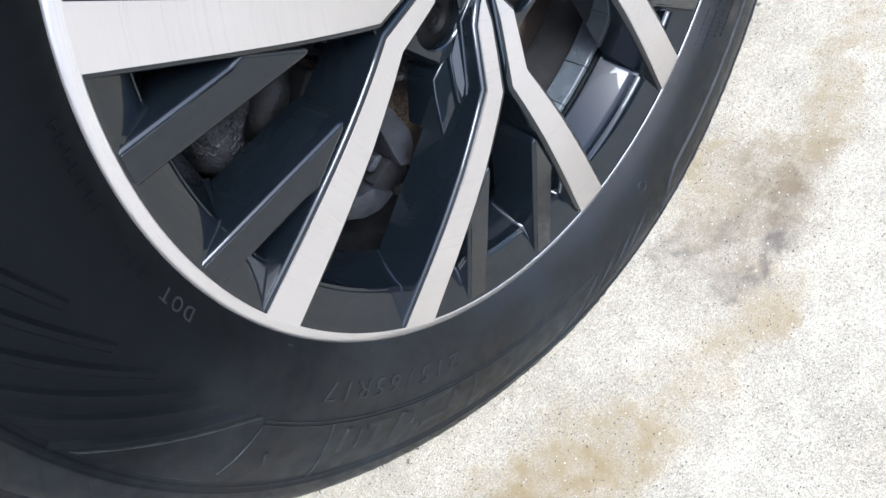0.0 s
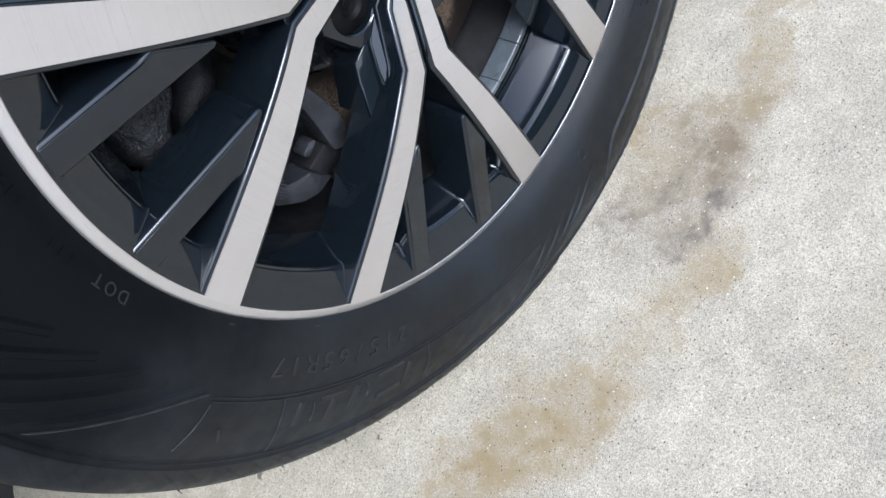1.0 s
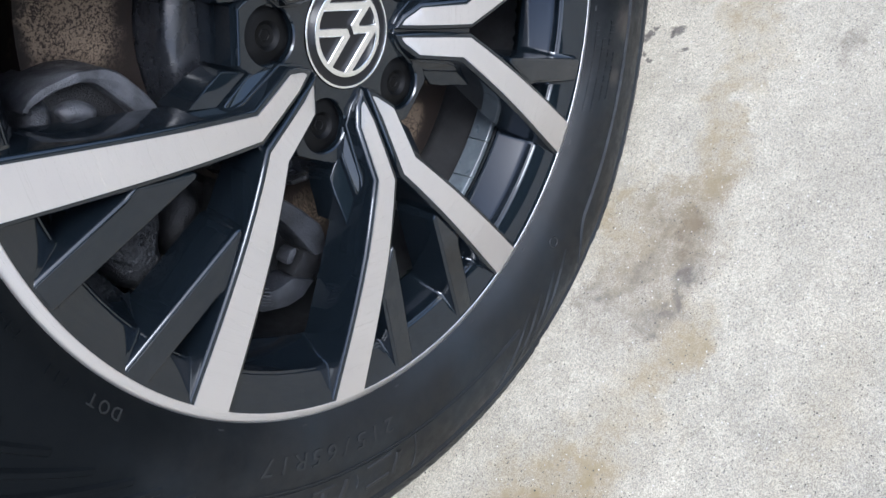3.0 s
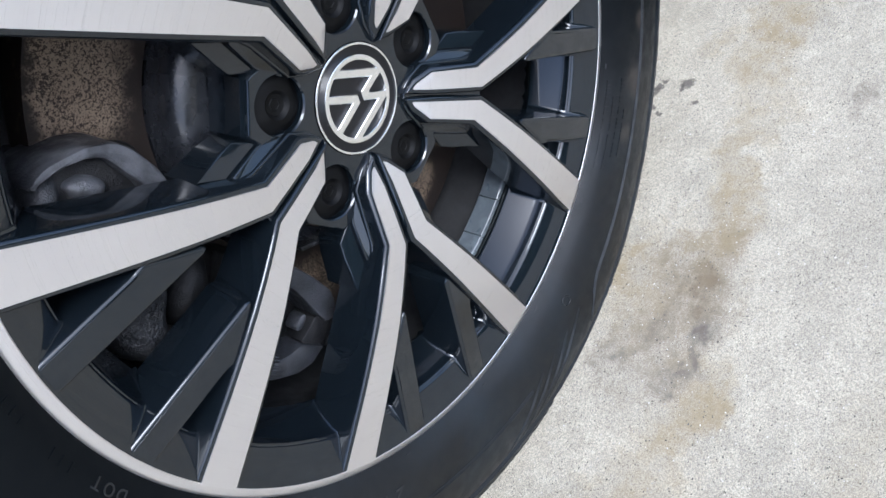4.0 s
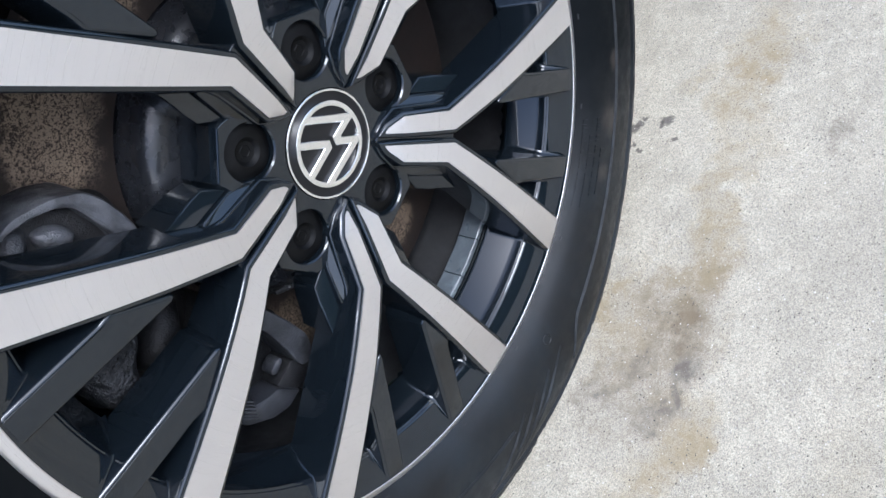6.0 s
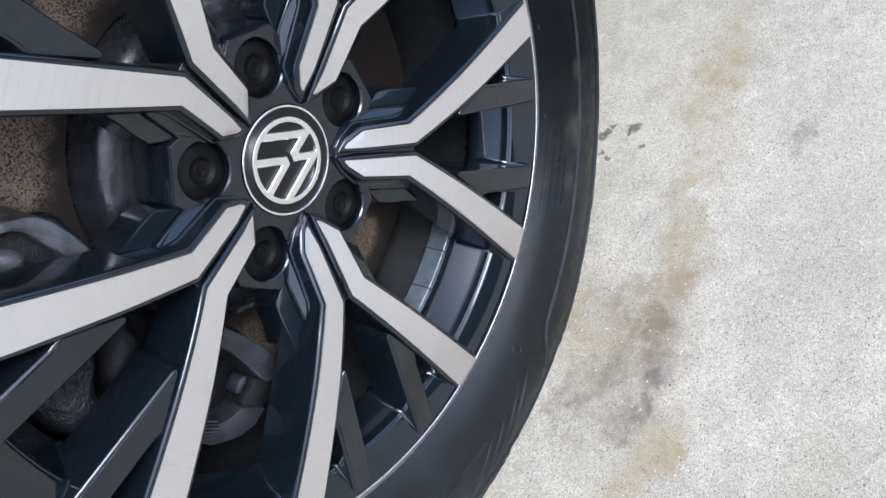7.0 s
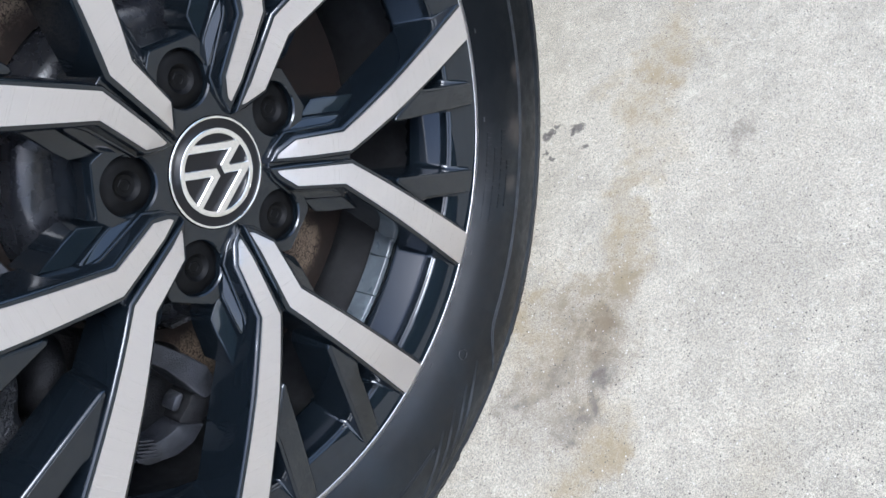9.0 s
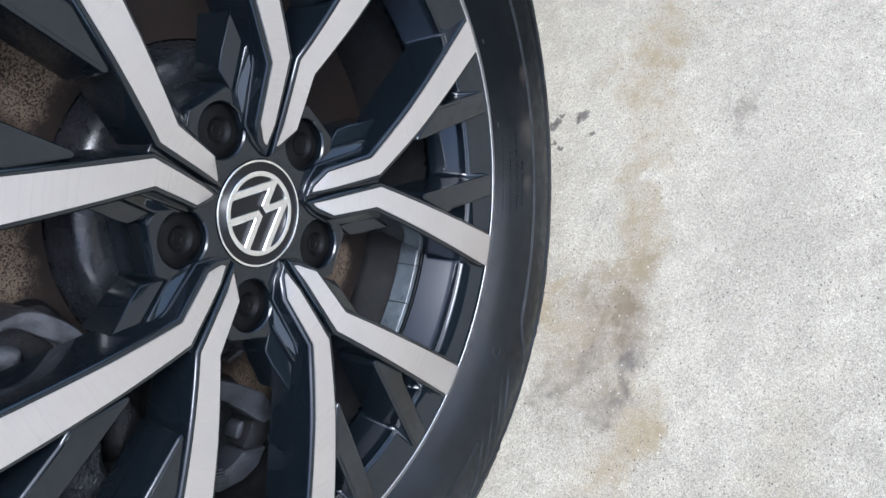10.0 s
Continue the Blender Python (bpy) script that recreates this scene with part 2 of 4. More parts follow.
RUST, IRON, HAT = rusty(), cast_iron("cast_grey_metal", (0.008, 0.0085, 0.0095), (0.034, 0.035, 0.038), 0.40, 0.8, 0.5), plastic("grey_coated_hub", (0.010, 0.0108, 0.013), 0.27, 0.35)
DARK_IRON = cast_iron("dark_cast_metal", (0.0045, 0.0046, 0.0052), (0.012, 0.012, 0.0135), 0.55, 0.5, 0.10)
CHROME = material("chrome", (0.86, 0.86, 0.85), 0.14, 1.0)
BLACK_GLOSS = material("black_cap_lacquer", (0.0025, 0.0025, 0.0035), 0.45, 0.0, 0.12, 0.3)
BOLT_CAP, ARCH, LINER = plastic("black_bolt_cap_plastic", (0.0015, 0.0016, 0.0018), 0.5), plastic("black_trim_plastic", (0.014, 0.014, 0.015), 0.55), plastic("arch_liner_felt", (0.012, 0.012, 0.012), 0.85)
DUSTY = plastic("brake_dusted_paint", (0.0055, 0.0058, 0.0066), 0.6)
LEAD = plastic("grey_weight_metal", (0.072, 0.086, 0.098), 0.36)
CAST = cast_iron("grainy_cast_metal", (0.016, 0.017, 0.020), (0.085, 0.088, 0.098), 0.42, 0.45, 0.05)
CARRIER = cast_iron("dull_carrier_metal", (0.010, 0.011, 0.0125), (0.044, 0.046, 0.052), 0.42, 0.5, 0.12)
BOLT_CAP.node_tree.nodes["Principled BSDF"].inputs["Specular IOR Level"].default_value = 0.12
FOLIAGE = plastic("far_foliage", (0.035, 0.055, 0.025), 0.8)
CONCRETE, GRAIN, SPECK = concrete(), grain("concrete_aggregate", (0.140, 0.130, 0.112), (0.546, 0.514, 0.458)), grain("dark_specks", (0.026, 0.024, 0.021), (0.140, 0.126, 0.108))


# ---- mesh helpers ----
def finish(bm, name, mat, smooth=35, side=None):
    bmesh.ops.remove_doubles(bm, verts=bm.verts, dist=1e-6)
    bmesh.ops.recalc_face_normals(bm, faces=bm.faces)
    limit = radians(smooth)
    for f in bm.faces:
        f.smooth = True
    for e in bm.edges:
        if len(e.link_faces) != 2 or e.calc_face_angle(0) > limit:
            e.smooth = False
    me = bpy.data.meshes.new(name)
    bm.to_mesh(me)
    bm.free()
    me.materials.append(mat)
    if side:
        me.materials.append(side)
        for f in me.polygons:
            f.material_index = int(abs(f.normal.y) < 0.8)
    return me


def part(name, bm, mat, parent, label="", m=None, smooth=35):
    me = bm if isinstance(bm, bpy.types.Mesh) else finish(bm, name, mat, smooth)
    ob = new(name, me)
    ob.parent = parent
    if m is not None:
        ob.matrix_basis = m
    return tagged(ob, label)


def thing(name, label, category, m=None, group="", kind=""):
    ob = new(name)
    ob.empty_display_size = 0.05
    if m is not None:
        ob.matrix_basis = m
    return tagged(ob, label, category, group, kind)


def lathe(profile, steps=180, closed=False, a0=0.0, a1=360.0, bm=None):
    """Turns a profile of (r, w) round the axle; a0..a1 in degrees of psi."""
    bm = bm or bmesh.new()
    full = a1 - a0 >= 359.9
    rings = []
    for i in range(steps if full else steps + 1):
        psi = a0 + (a1 - a0) * i / steps
        rings.append([bm.verts.new(polar(r, psi, w)) for r, w in profile])
    n = len(profile)
    for i in range(len(rings) if full else len(rings) - 1):
        a, b = rings[i], rings[(i + 1) % len(rings)]
        for j in range(n if closed else n - 1):
            k = (j + 1) % n
            bm.faces.new((a[j], a[k], b[k], b[j]))
    if not full and closed:
        bm.faces.new(rings[0])
        bm.faces.new(rings[-1])
    return bm


def offset(poly, d):
    """Moves the outline of a polygon of (s, q) outwards by d (a number, or one for each corner)."""
    n, out = len(poly), []
    area = sum(poly[i][0] * poly[(i + 1) % n][1] - poly[(i + 1) % n][0] * poly[i][1] for i in range(n))
    sg = 1 if area > 0 else -1
    for i in range(n):
        a, b, c = Vector(poly[i - 1]), Vector(poly[i]), Vector(poly[(i + 1) % n])
        n1, n2 = (b - a).normalized(), (c - b).normalized()
        n1, n2 = Vector((n1.y, -n1.x)) * sg, Vector((n2.y, -n2.x)) * sg
        h = n1 + n2
        k = d[i] if isinstance(d, (list, tuple)) else d
        h = h * (k / max(0.35, h.length_squared / 2))
        out.append((b.x + h.x, b.y + h.y))
    return out


def loft(loops, bm=None, cap=(True, True), sharp=()):
    """Closed loops of points, joined in turn, with both ends filled."""
    bm = bm or bmesh.new()
    rows = [[bm.verts.new(p) for p in loop] for loop in loops]
    for a, b in zip(rows, rows[1:]):
        for i in range(len(a)):
            j = (i + 1) % len(a)
            bm.faces.new((a[i], a[j], b[j], b[i]))
    for k in sharp:
        for i in range(len(rows[k])):
            bm.edges.get((rows[k][i - 1], rows[k][i])).smooth = False
    ends = [bm.faces.new(r) for r, c in ((rows[0], cap[0]), (rows[-1], cap[1])) if c]
    bmesh.ops.triangulate(bm, faces=ends)
    return bm


def raised(poly, top, bottom, bevel=0.001, draft=0.003, cap=(True, True), lip=0.0):
    """A tapered block over the outline poly of (s, q): its face at the depth top(s, q), its foot at bottom."""
    P = lambda pts, f: [Vector((-q, f(s, q), -s)) for s, q in pts]
    rows = [P(poly, top)]
    if lip:
        poly = offset(poly, lip)
        rows.append(P(poly, lambda s, q: top(s, q) + lip * 0.15))
    first = len(rows) - 1
    for j in range(1, 5):
        a = j * math.pi / 8
        rows.append(P(offset(poly, bevel * math.sin(a)), lambda s, q: top(s, q) + lip * 0.15 + bevel * (1 - math.cos(a))))
    for j in range(1, 5 if lip else 2):
        f = j / (4 if lip else 1)
        k = math.sin(f * math.pi / 2)
        rows.append(P(offset(poly, bevel + draft * k), lambda s, q: (top(s, q) + bevel) * (1 - f) + bottom * f))
    return loft(rows, None, cap, (0, first) if lip else (0, 4))


def subdivide(poly, step):
    out = []
    for i, a in enumerate(poly):
        b = poly[(i + 1) % len(poly)]
        k = max(1, int(math.dist(a, b) / step))
        out += [(a[0] + (b[0] - a[0]) * j / k, a[1] + (b[1] - a[1]) * j / k) for j in range(k)]
    return out


def rounded(poly, radii):
    """Rounds the corners of a polygon."""
    out, n = [], len(poly)
    for i in range(n):
        r = radii[i] if isinstance(radii, (list, tuple)) else radii
        a, b, c = Vector(poly[i - 1]), Vector(poly[i]), Vector(poly[(i + 1) % n])
        if r <= 0:
            out.append(tuple(b))
            continue
        d1, d2 = (a - b).normalized(), (c - b).normalized()
        k = min(r, (a - b).length * 0.45, (c - b).length * 0.45)
        p, q = b + d1 * k, b + d2 * k
        for j in range(5):
            t = j / 4
            out.append(tuple(p * (1 - t) ** 2 + b * 2 * t * (1 - t) + q * t * t))
    return out


# ---- ground ----
def ground_sheet():
    bm = bmesh.new()
    xs = [-60, -8, -2, -1] + [-0.6 + 0.02 * i for i in range(66)] + [1, 2, 8, 60]
    ys = [-60, -8, -2, -1] + [-0.6 + 0.02 * i for i in range(46)] + [0.6, 1, 2, 8, 60]
    rows = [[bm.verts.new((x, y, 0.0008 * noise.noise((x * 9, y * 9, 0)) * (abs(x) < 0.9 and abs(y) < 0.9))) for x in xs] for y in ys]
    for a, b in zip(rows, rows[1:]):
        for i in range(len(xs) - 1):
            bm.faces.new((a[i], a[i + 1], b[i + 1], b[i]))
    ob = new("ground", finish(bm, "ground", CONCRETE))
    return tagged(ob, "pale weathered concrete drive with tan and grey stains", "ground", kind="structure")


ground_sheet()


def tree_line():
    """Unseen far trees round the drive: jagged, leafy rim added to darken gloss reflections."""
    bm, n, rows = bmesh.new(), 420, []
    for i in range(n):
        a = 2 * math.pi * i / n
        d = 26 + 3 * noise.noise((math.cos(a) * 3, math.sin(a) * 3, 5))
        h = 3.8 + 1.4 * noise.noise((math.cos(a) * 4, math.sin(a) * 4, 1)) + 0.5 * noise.noise((math.cos(a) * 30, math.sin(a) * 30, 2))
        row = []
        for k, lean in ((0.0, 0.0), (0.35, -0.9), (0.7, -0.6), (1.0, 0.4), (0.9, 1.6), (0.0, 2.0)):
            puff = 0.5 * noise.noise((math.cos(a) * 40, math.sin(a) * 40, k * 6))
            row.append(bm.verts.new(((d + lean + puff) * math.cos(a), (d + lean + puff) * math.sin(a), max(1.2, h) * k)))
        rows.append(row)
    for i in range(n):
        p, q = rows[i - 1], rows[i]
        for k in range(5):
            bm.faces.new((p[k], p[k + 1], q[k + 1], q[k]))
    ob = new("backdrop", finish(bm, "backdrop", FOLIAGE, 60))
    return tagged(ob, "unseen distant rim of dark green trees, added to darken reflections", "trees", kind="structure")


tree_line()


# ---- tyre ----
R_TYRE = 0.3555
SIDE = [(0.2305, 0.0100), (0.2330, 0.0045), (0.2375, 0.0010), (0.2430, -0.0035), (0.2500, -0.0065), (0.2590, -0.0083), (0.2680, -0.0084), (0.2765, -0.0078),
        (0.2840, -0.0068), (0.2930, -0.0055), (0.3030, -0.0035), (0.3120, -0.0010), (0.3195, 0.0015), (0.3205, 0.0031), (0.3222, 0.0033), (0.3235, 0.0025), (0.3250, 0.0038), (0.3262, 0.0038), (0.3275, 0.0030),
        (0.3350, 0.0058), (0.3420, 0.0098), (0.3475, 0.0146), (0.3512, 0.0215), (0.3530, 0.0300), (0.3545, 0.0450)]


def squash(p):
    """The load on the tyre: flat on the ground, bulged above it."""
    psi = math.degrees(math.atan2(p.x, -p.z))
    r = math.hypot(p.x, p.z)
    near = math.exp(-(psi / 33.0) ** 2) * max(0.0, min(1.0, (r - 0.235) / 0.06))
    y = p.y - BULGE * near * (1 if p.y < 0.09 else -1) * min(1.0, abs(p.y - 0.09) / 0.06)
    return Vector((p.x, y, max(p.z, -HUB_Z + 0.0004)))


BULGE = 0.0098


def side_depth(r):
    for (r0, w0), (r1, w1) in zip(SIDE, SIDE[1:]):
        if r0 <= r <= r1:
            return w0 + (w1 - w0) * (r - r0) / (r1 - r0)
    return 0.0


def on_side(r, psi, up=0.0):
    """A place on the tyre's sidewall, up metres proud of it."""
    return squash(polar(r, psi, side_depth(r) - up))


def tyre_body():
    far = [(r, 0.19 - 0.0085 - w) for r, w in reversed(SIDE)]
    tread = []
    for a, b in ((0.045, 0.058), (0.068, 0.086), (0.096, 0.114), (0.124, 0.137)):
        tread += [(0.3475, a), (R_TYRE, a + 0.001), (R_TYRE, b - 0.001), (0.3475, b)]
    bm = lathe(SIDE + tread + far, 288)
    for v in bm.verts:
        v.co = squash(v.co)
    return bm


def rib(points, width, up, bm, taper=True):
    """A low rounded rib on the sidewall along points of (r, psi)."""
    n = len(points)
    rows = []
    for i, (r, psi) in enumerate(points):
        r0, p0 = points[max(0, i - 1)]
        r1, p1 = points[min(n - 1, i + 1)]
        dr, dt = r1 - r0, radians(p1 - p0) * r
        k = math.hypot(dr, dt) or 1
        nr, nt = -dt / k, dr / k
        f = math.sin(math.pi * (i + 0.35) / (n - 0.3)) ** 0.5 if taper else 1.0
        row = []
        for o, h in ((-0.5, -0.0003), (-0.22, 1.0), (0.22, 1.0), (0.5, -0.0003)):
            row.append(bm.verts.new(on_side(r + nr * o * width, psi + math.degrees(nt * o * width / r), h if h < 0 else up * f)))
        rows.append(row)
    for a, b in zip(rows, rows[1:]):
        for j in range(3):
            bm.faces.new((a[j], a[j + 1], b[j + 1], b[j]))


def glyph(char, size, depth):
    cu = bpy.data.curves.new("glyph", "FONT")
    cu.body, cu.size, cu.extrude, cu.align_x, cu.resolution_u = char, size, depth, "CENTER", 3
    ob = bpy.data.objects.new("glyph", cu)
    me = ob.to_mesh().copy()
    bpy.data.objects.remove(ob)
    return me


def lettering(text, psi0, step, r, size, stretch=1.0, bm=None):
    """Raised characters along the sidewall, read clockwise with their heads away from the hub."""
    bm = bm or bmesh.new()
    for i, char in enumerate(text):
        me = glyph(char, size, 0.0004)
        start = len(bm.verts)
        bm.from_mesh(me)
        bm.verts.ensure_lookup_table()
        for v in bm.verts[start:]:
            x, y, z = v.co
            v.co = on_side(r + y, psi0 - step * i - math.degrees(x * stretch / r), z + 0.0002)
        bpy.data.meshes.remove(me)
    return bm


def bars(blocks, up, bm=None):
    """Plain raised bars on the sidewall, each (r0, r1, psi0, psi1)."""
    bm = bm or bmesh.new()
    for r0, r1, p0, p1 in blocks:
        n, k = max(2, int((r1 - r0) / 0.006)), 3
        grid = [[bm.verts.new(on_side(r0 + (r1 - r0) * i / n, p0 + (p1 - p0) * j / k, up)) for j in range(k + 1)] for i in range(n + 1)]
        low = [[bm.verts.new(on_side(r0 + (r1 - r0) * i / n, p0 + (p1 - p0) * j / k, -0.0004)) for j in range(k + 1)] for i in range(n + 1)]
        for i in range(n):
            for j in range(k):
                bm.faces.new((grid[i][j], grid[i + 1][j], grid[i + 1][j + 1], grid[i][j + 1]))
            bm.faces.new((grid[i][0], grid[i + 1][0], low[i + 1][0], low[i][0]))
            bm.faces.new((grid[i][k], grid[i + 1][k], low[i + 1][k], low[i][k]))
        for j in range(k):
            bm.faces.new((grid[0][j], grid[0][j + 1], low[0][j + 1], low[0][j]))
            bm.faces.new((grid[n][j], grid[n][j + 1], low[n][j + 1], low[n][j]))
    return bm


wheel = thing("car_wheel", "alloy car wheel with machined silver spokes and black tyre on concrete", "car wheel", WHEEL)
tyre = part("tyre", tyre_body(), RUBBER, wheel, "black rubber tyre with raised lettering and greyed sidewall", smooth=28)
part("size_marking", lettering("215/65R17", -44.6, 2.85, 0.2545, 0.0165, 1.15), LETTER, tyre)
part("approval_marking", lettering("DOT", -93.2, 1.9, 0.2430, 0.0086), FAINT, tyre)
# small print that cannot be read, as plain bars
print_rows = random.Random(4)
small = []
for r, h, p0, p1 in ((0.2430, 0.0045, -118, -108.5), (0.2440, 0.0050, -104, -100.2)):
    p = p0
    while p < p1:
        small.append((r, r + h, p, p + 0.35))
        if print_rows.random() < 0.6:
            small.append((r + h * 0.35, r + h * 0.55, p, p + 0.9))
        p += 1.45
for r, p0, p1 in ((0.2412, 27, 44), (0.2470, 27, 40), (0.2535, 29.5, 43.5), (0.2600, 30, 38)):
    p = p0
    while p < p1:
        k = 0.25 + 0.45 * print_rows.random()
        small.append((r, r + 0.0032, p, p + k))
        p += k + 0.28 + 0.5 * (print_rows.random() < 0.15)
tagged(part("small_print", bars(small, 0.0007), RUBBER, tyre), kind="stuff")
def side_rib(points, width, up, taper=True, name="rib", mat=RUBBER):
    bm = bmesh.new()
    rib(points, width, up, bm, taper)
    return part(name, bm, mat, tyre)


def sweep(r0, p0, r1, p1, power=1.1, n=18):
    return [(r0 + (r1 - r0) * (i / n) ** power, p0 + (p1 - p0) * i / n) for i in range(n + 1)]


# maker's name on the outer band, as plain bars
for r0, r1, p0, p1, wide in ((0.2870, 0.3075, -42.4, -42.9, 0.0060), (0.2855, 0.2870, -44.0, -48.6, 0.0050), (0.3040, 0.3050, -44.0, -48.0, 0.0050), (0.2860, 0.3065, -52.0, -52.6, 0.0065), (0.2870, 0.3070, -55.9, -56.0, 0.0060), (0.2880, 0.2885, -54.2, -58.2, 0.0045), (0.2862, 0.3040, -61.3, -61.2, 0.0060)):
    side_rib([(r0 + (r1 - r0) * i / 8, p0 + (p1 - p0) * i / 8) for i in range(9)], wide, 0.0009, False, "maker_bar", SMOOTH_RUBBER)
side_rib([(0.2985 + 0.0095 * i / 8, -72.4 + 0.9 * i / 8) for i in range(9)], 0.0022, 0.0010, False, "maker_bar", LETTER)
# fine curved mould lines across the outer band
for r0, r1, p0, p1 in ((0.2813, 0.3223, -64.5, -63.5), (0.2887, 0.3031, -59.3, -59.0), (0.2874, 0.2993, -50.4, -50.0), (0.2802, 0.3165, -39.2, -39.0), (0.2830, 0.3140, -75.4, -76.6)):
    side_rib([(r0 + (r1 - r0) * i / 10, p0 + (p1 - p0) * i / 10 + 0.25 * math.sin(i * 0.31)) for i in range(11)], 0.00050, 0.0008, False, "mould_line", LIT_FIN)
# double ridge round the sidewall, broken by the two fluted fans
for r in (0.2788, 0.2815):
    # first stretch takes the paler, light-catching copy, the second the dull one
    side_rib([(r, 66.0 - i * 2.0) for i in range(28)] + [(r + 0.0006 * i * i, 11.0 - 1.1 * i) for i in range(1, 8)], 0.0010, 0.0009, False, "ridge", LIT_RIDGE)
    side_rib([(r - 0.0004, -13.5 - i * 2.0) for i in range(32)], 0.0011, 0.0008, False, "ridge", LETTER)
side_rib(sweep(0.2768, -76.4, 0.3203, -92.0), 0.0012, 0.0012, False, "ridge", LIT_RIDGE)
FAN = [(0.2741, -77.6, 0.3215, -94.0), (0.2746, -82.5, 0.3200, -99.0), (0.2726, -86.6, 0.3190, -103.5), (0.2739, -91.8, 0.3170, -109.5), (0.2745, -97.5, 0.3150, -116.0), (0.2750, -104.0, 0.3120, -122.0)]
FAN += [(0.2775, 3.0, 0.3130, -11.0), (0.2775, -1.5, 0.3160, -14.0), (0.2780, -6.0, 0.3180, -17.5), (0.2785, -10.0, 0.3190, -21.0)]
fine = bmesh.new()
for r0, p0, r1, p1 in FAN:
    side_rib(sweep(r0, p0, r1, p1), 0.0062 if p0 < -70 else 0.0065, 0.0027 if p0 < -70 else 0.0012, True, "flute_rib")
    for k in range(1, 7):
        rib([(r + 0.0014 * k * (0.25 + 0.75 * i / 18), p - 0.55 * k * (0.25 + 0.75 * i / 18)) for i, (r, p) in enumerate(sweep(r0, p0, r1, p1)) if r < 0.31], 0.0006, 0.00025, fine)
tagged(part("fine_ribs", fine, RUBBER, tyre), kind="stuff")
side_rib([(0.2580 + 0.0040 * math.cos(i * math.pi / 8), 2.2 + 0.9 * math.sin(i * math.pi / 8)) for i in range(17)], 0.0012, 0.0007, False, "round_mark", LETTER)
# low slanted blocks round the shoulder, and vent ticks by the rim
for i in range(76):
    p = -122 + 2.6 * i + 0.5 * math.sin(i * 2.3)
    side_rib([(0.3305 + 0.0130 * k / 6, p + 3.2 * k / 6) for k in range(7)], 0.0050 + 0.001 * math.sin(i * 1.7), 0.0004, True, "shoulder_rib")
for i in range(46):
    p = -24 + 3.3 * i + 0.9 * math.sin(i * 1.9)
    k = 0.6 + 0.35 * math.sin(i * 2.7)
    part("sipe", bars([(0.3415, 0.3490 + 0.0012 * math.sin(i * 1.3), p, p + k)], 0.0003), SMOOTH_RUBBER, tyre)
for p in (-76.6, -61.2, -41.2, -21, -3.0, 20, 45.5, 62):
    part("vent_tick", bars([(0.2392, 0.2398, p, p + 0.9)], 0.0006), LETTER, tyre)
hairs = random.Random(9)
for p in (-71, -58, -49, -44, 33, 41, 57):
    bm = bmesh.new()
    a, b = on_side(0.3490, p), on_side(0.3490, p) + Vector((hairs.uniform(-0.001, 0.001), -0.004, hairs.uniform(-0.002, 0.001)))
    bmesh.ops.create_cone(bm, segments=6, radius1=0.0005, radius2=0.0002, depth=1, cap_ends=True)
    d = b - a
    bmesh.ops.transform(bm, verts=bm.verts, matrix=Matrix.Translation((a + b) / 2) @ d.to_track_quat("Z", "Y").to_matrix().to_4x4() @ Matrix.Diagonal((1, 1, d.length, 1)))
    part("vent_hair", bm, RUBBER, tyre)


# ---- rim ----
rim = part("rim_barrel", lathe([(0.2130, 0.0110), (0.2086, 0.0110), (0.2078, 0.0110), (0.2070, 0.0118), (0.2058, 0.0172), (0.2052, 0.0182), (0.1960, 0.0370), (0.1952, 0.0388), (0.1956, 0.0404),
                                (0.2030, 0.0450), (0.2045, 0.0480), (0.2060, 0.0900),
                                (0.2100, 0.0900), (0.2150, 0.0300), (0.2200, 0.0120), (0.2290, 0.0090)], 180), GLOSS, wheel, "gloss black inner rim barrel", smooth=30)
part("inner_barrel", lathe([(0.2046, 0.0490), (0.2046, 0.0800), (0.1960, 0.0950), (0.1940, 0.1200), (0.2030, 0.1400), (0.2050, 0.1750), (0.2200, 0.1800), (0.2240, 0.1840), (0.2240, 0.1860), (0.2180, 0.1860), (0.2072, 0.1000), (0.2072, 0.0490)], 120, True), DUSTY, wheel, "brake-dusted dark grey inner barrel")
part("rim_band", lathe([(0.2293, 0.0004), (0.2284, 0.0010), (0.2250, 0.0026), (0.2100, 0.0094), (0.2090, 0.0101), (0.2084, 0.0112), (0.2110, 0.0150), (0.2290, 0.0110)], 180, True), GLOSS, wheel, "glossy dark grey sloped band inside the rim edge")
part("rim_edge", lathe([(0.2291, 0.0034), (0.2291, 0.0004), (0.2296, 0.0000), (0.2335, 0.0009), (0.2350, 0.0016), (0.2360, 0.0028), (0.2364, 0.0054), (0.2350, 0.0100), (0.2296, 0.0100)], 240, True), SILVER, wheel, "thin machined silver rim edge", smooth=40)


def face_depth(s, q=0.0):
    pts = ((0.0, 0.0200), (0.0418, 0.0190), (0.0533, 0.0140), (0.0874, 0.0058), (0.0934, 0.0049), (0.105, 0.0026), (0.118, 0.0008), (0.13, -0.0006), (0.15, -0.0014), (0.17, -0.0014), (0.19, -0.0008), (0.21, 0.0), (0.3, 0.0002))
    for (a, wa), (b, wb) in zip(pts, pts[1:]):
        if s <= b:
            return wa + (wb - wa) * (s - a) / (b - a)
    return 0.0


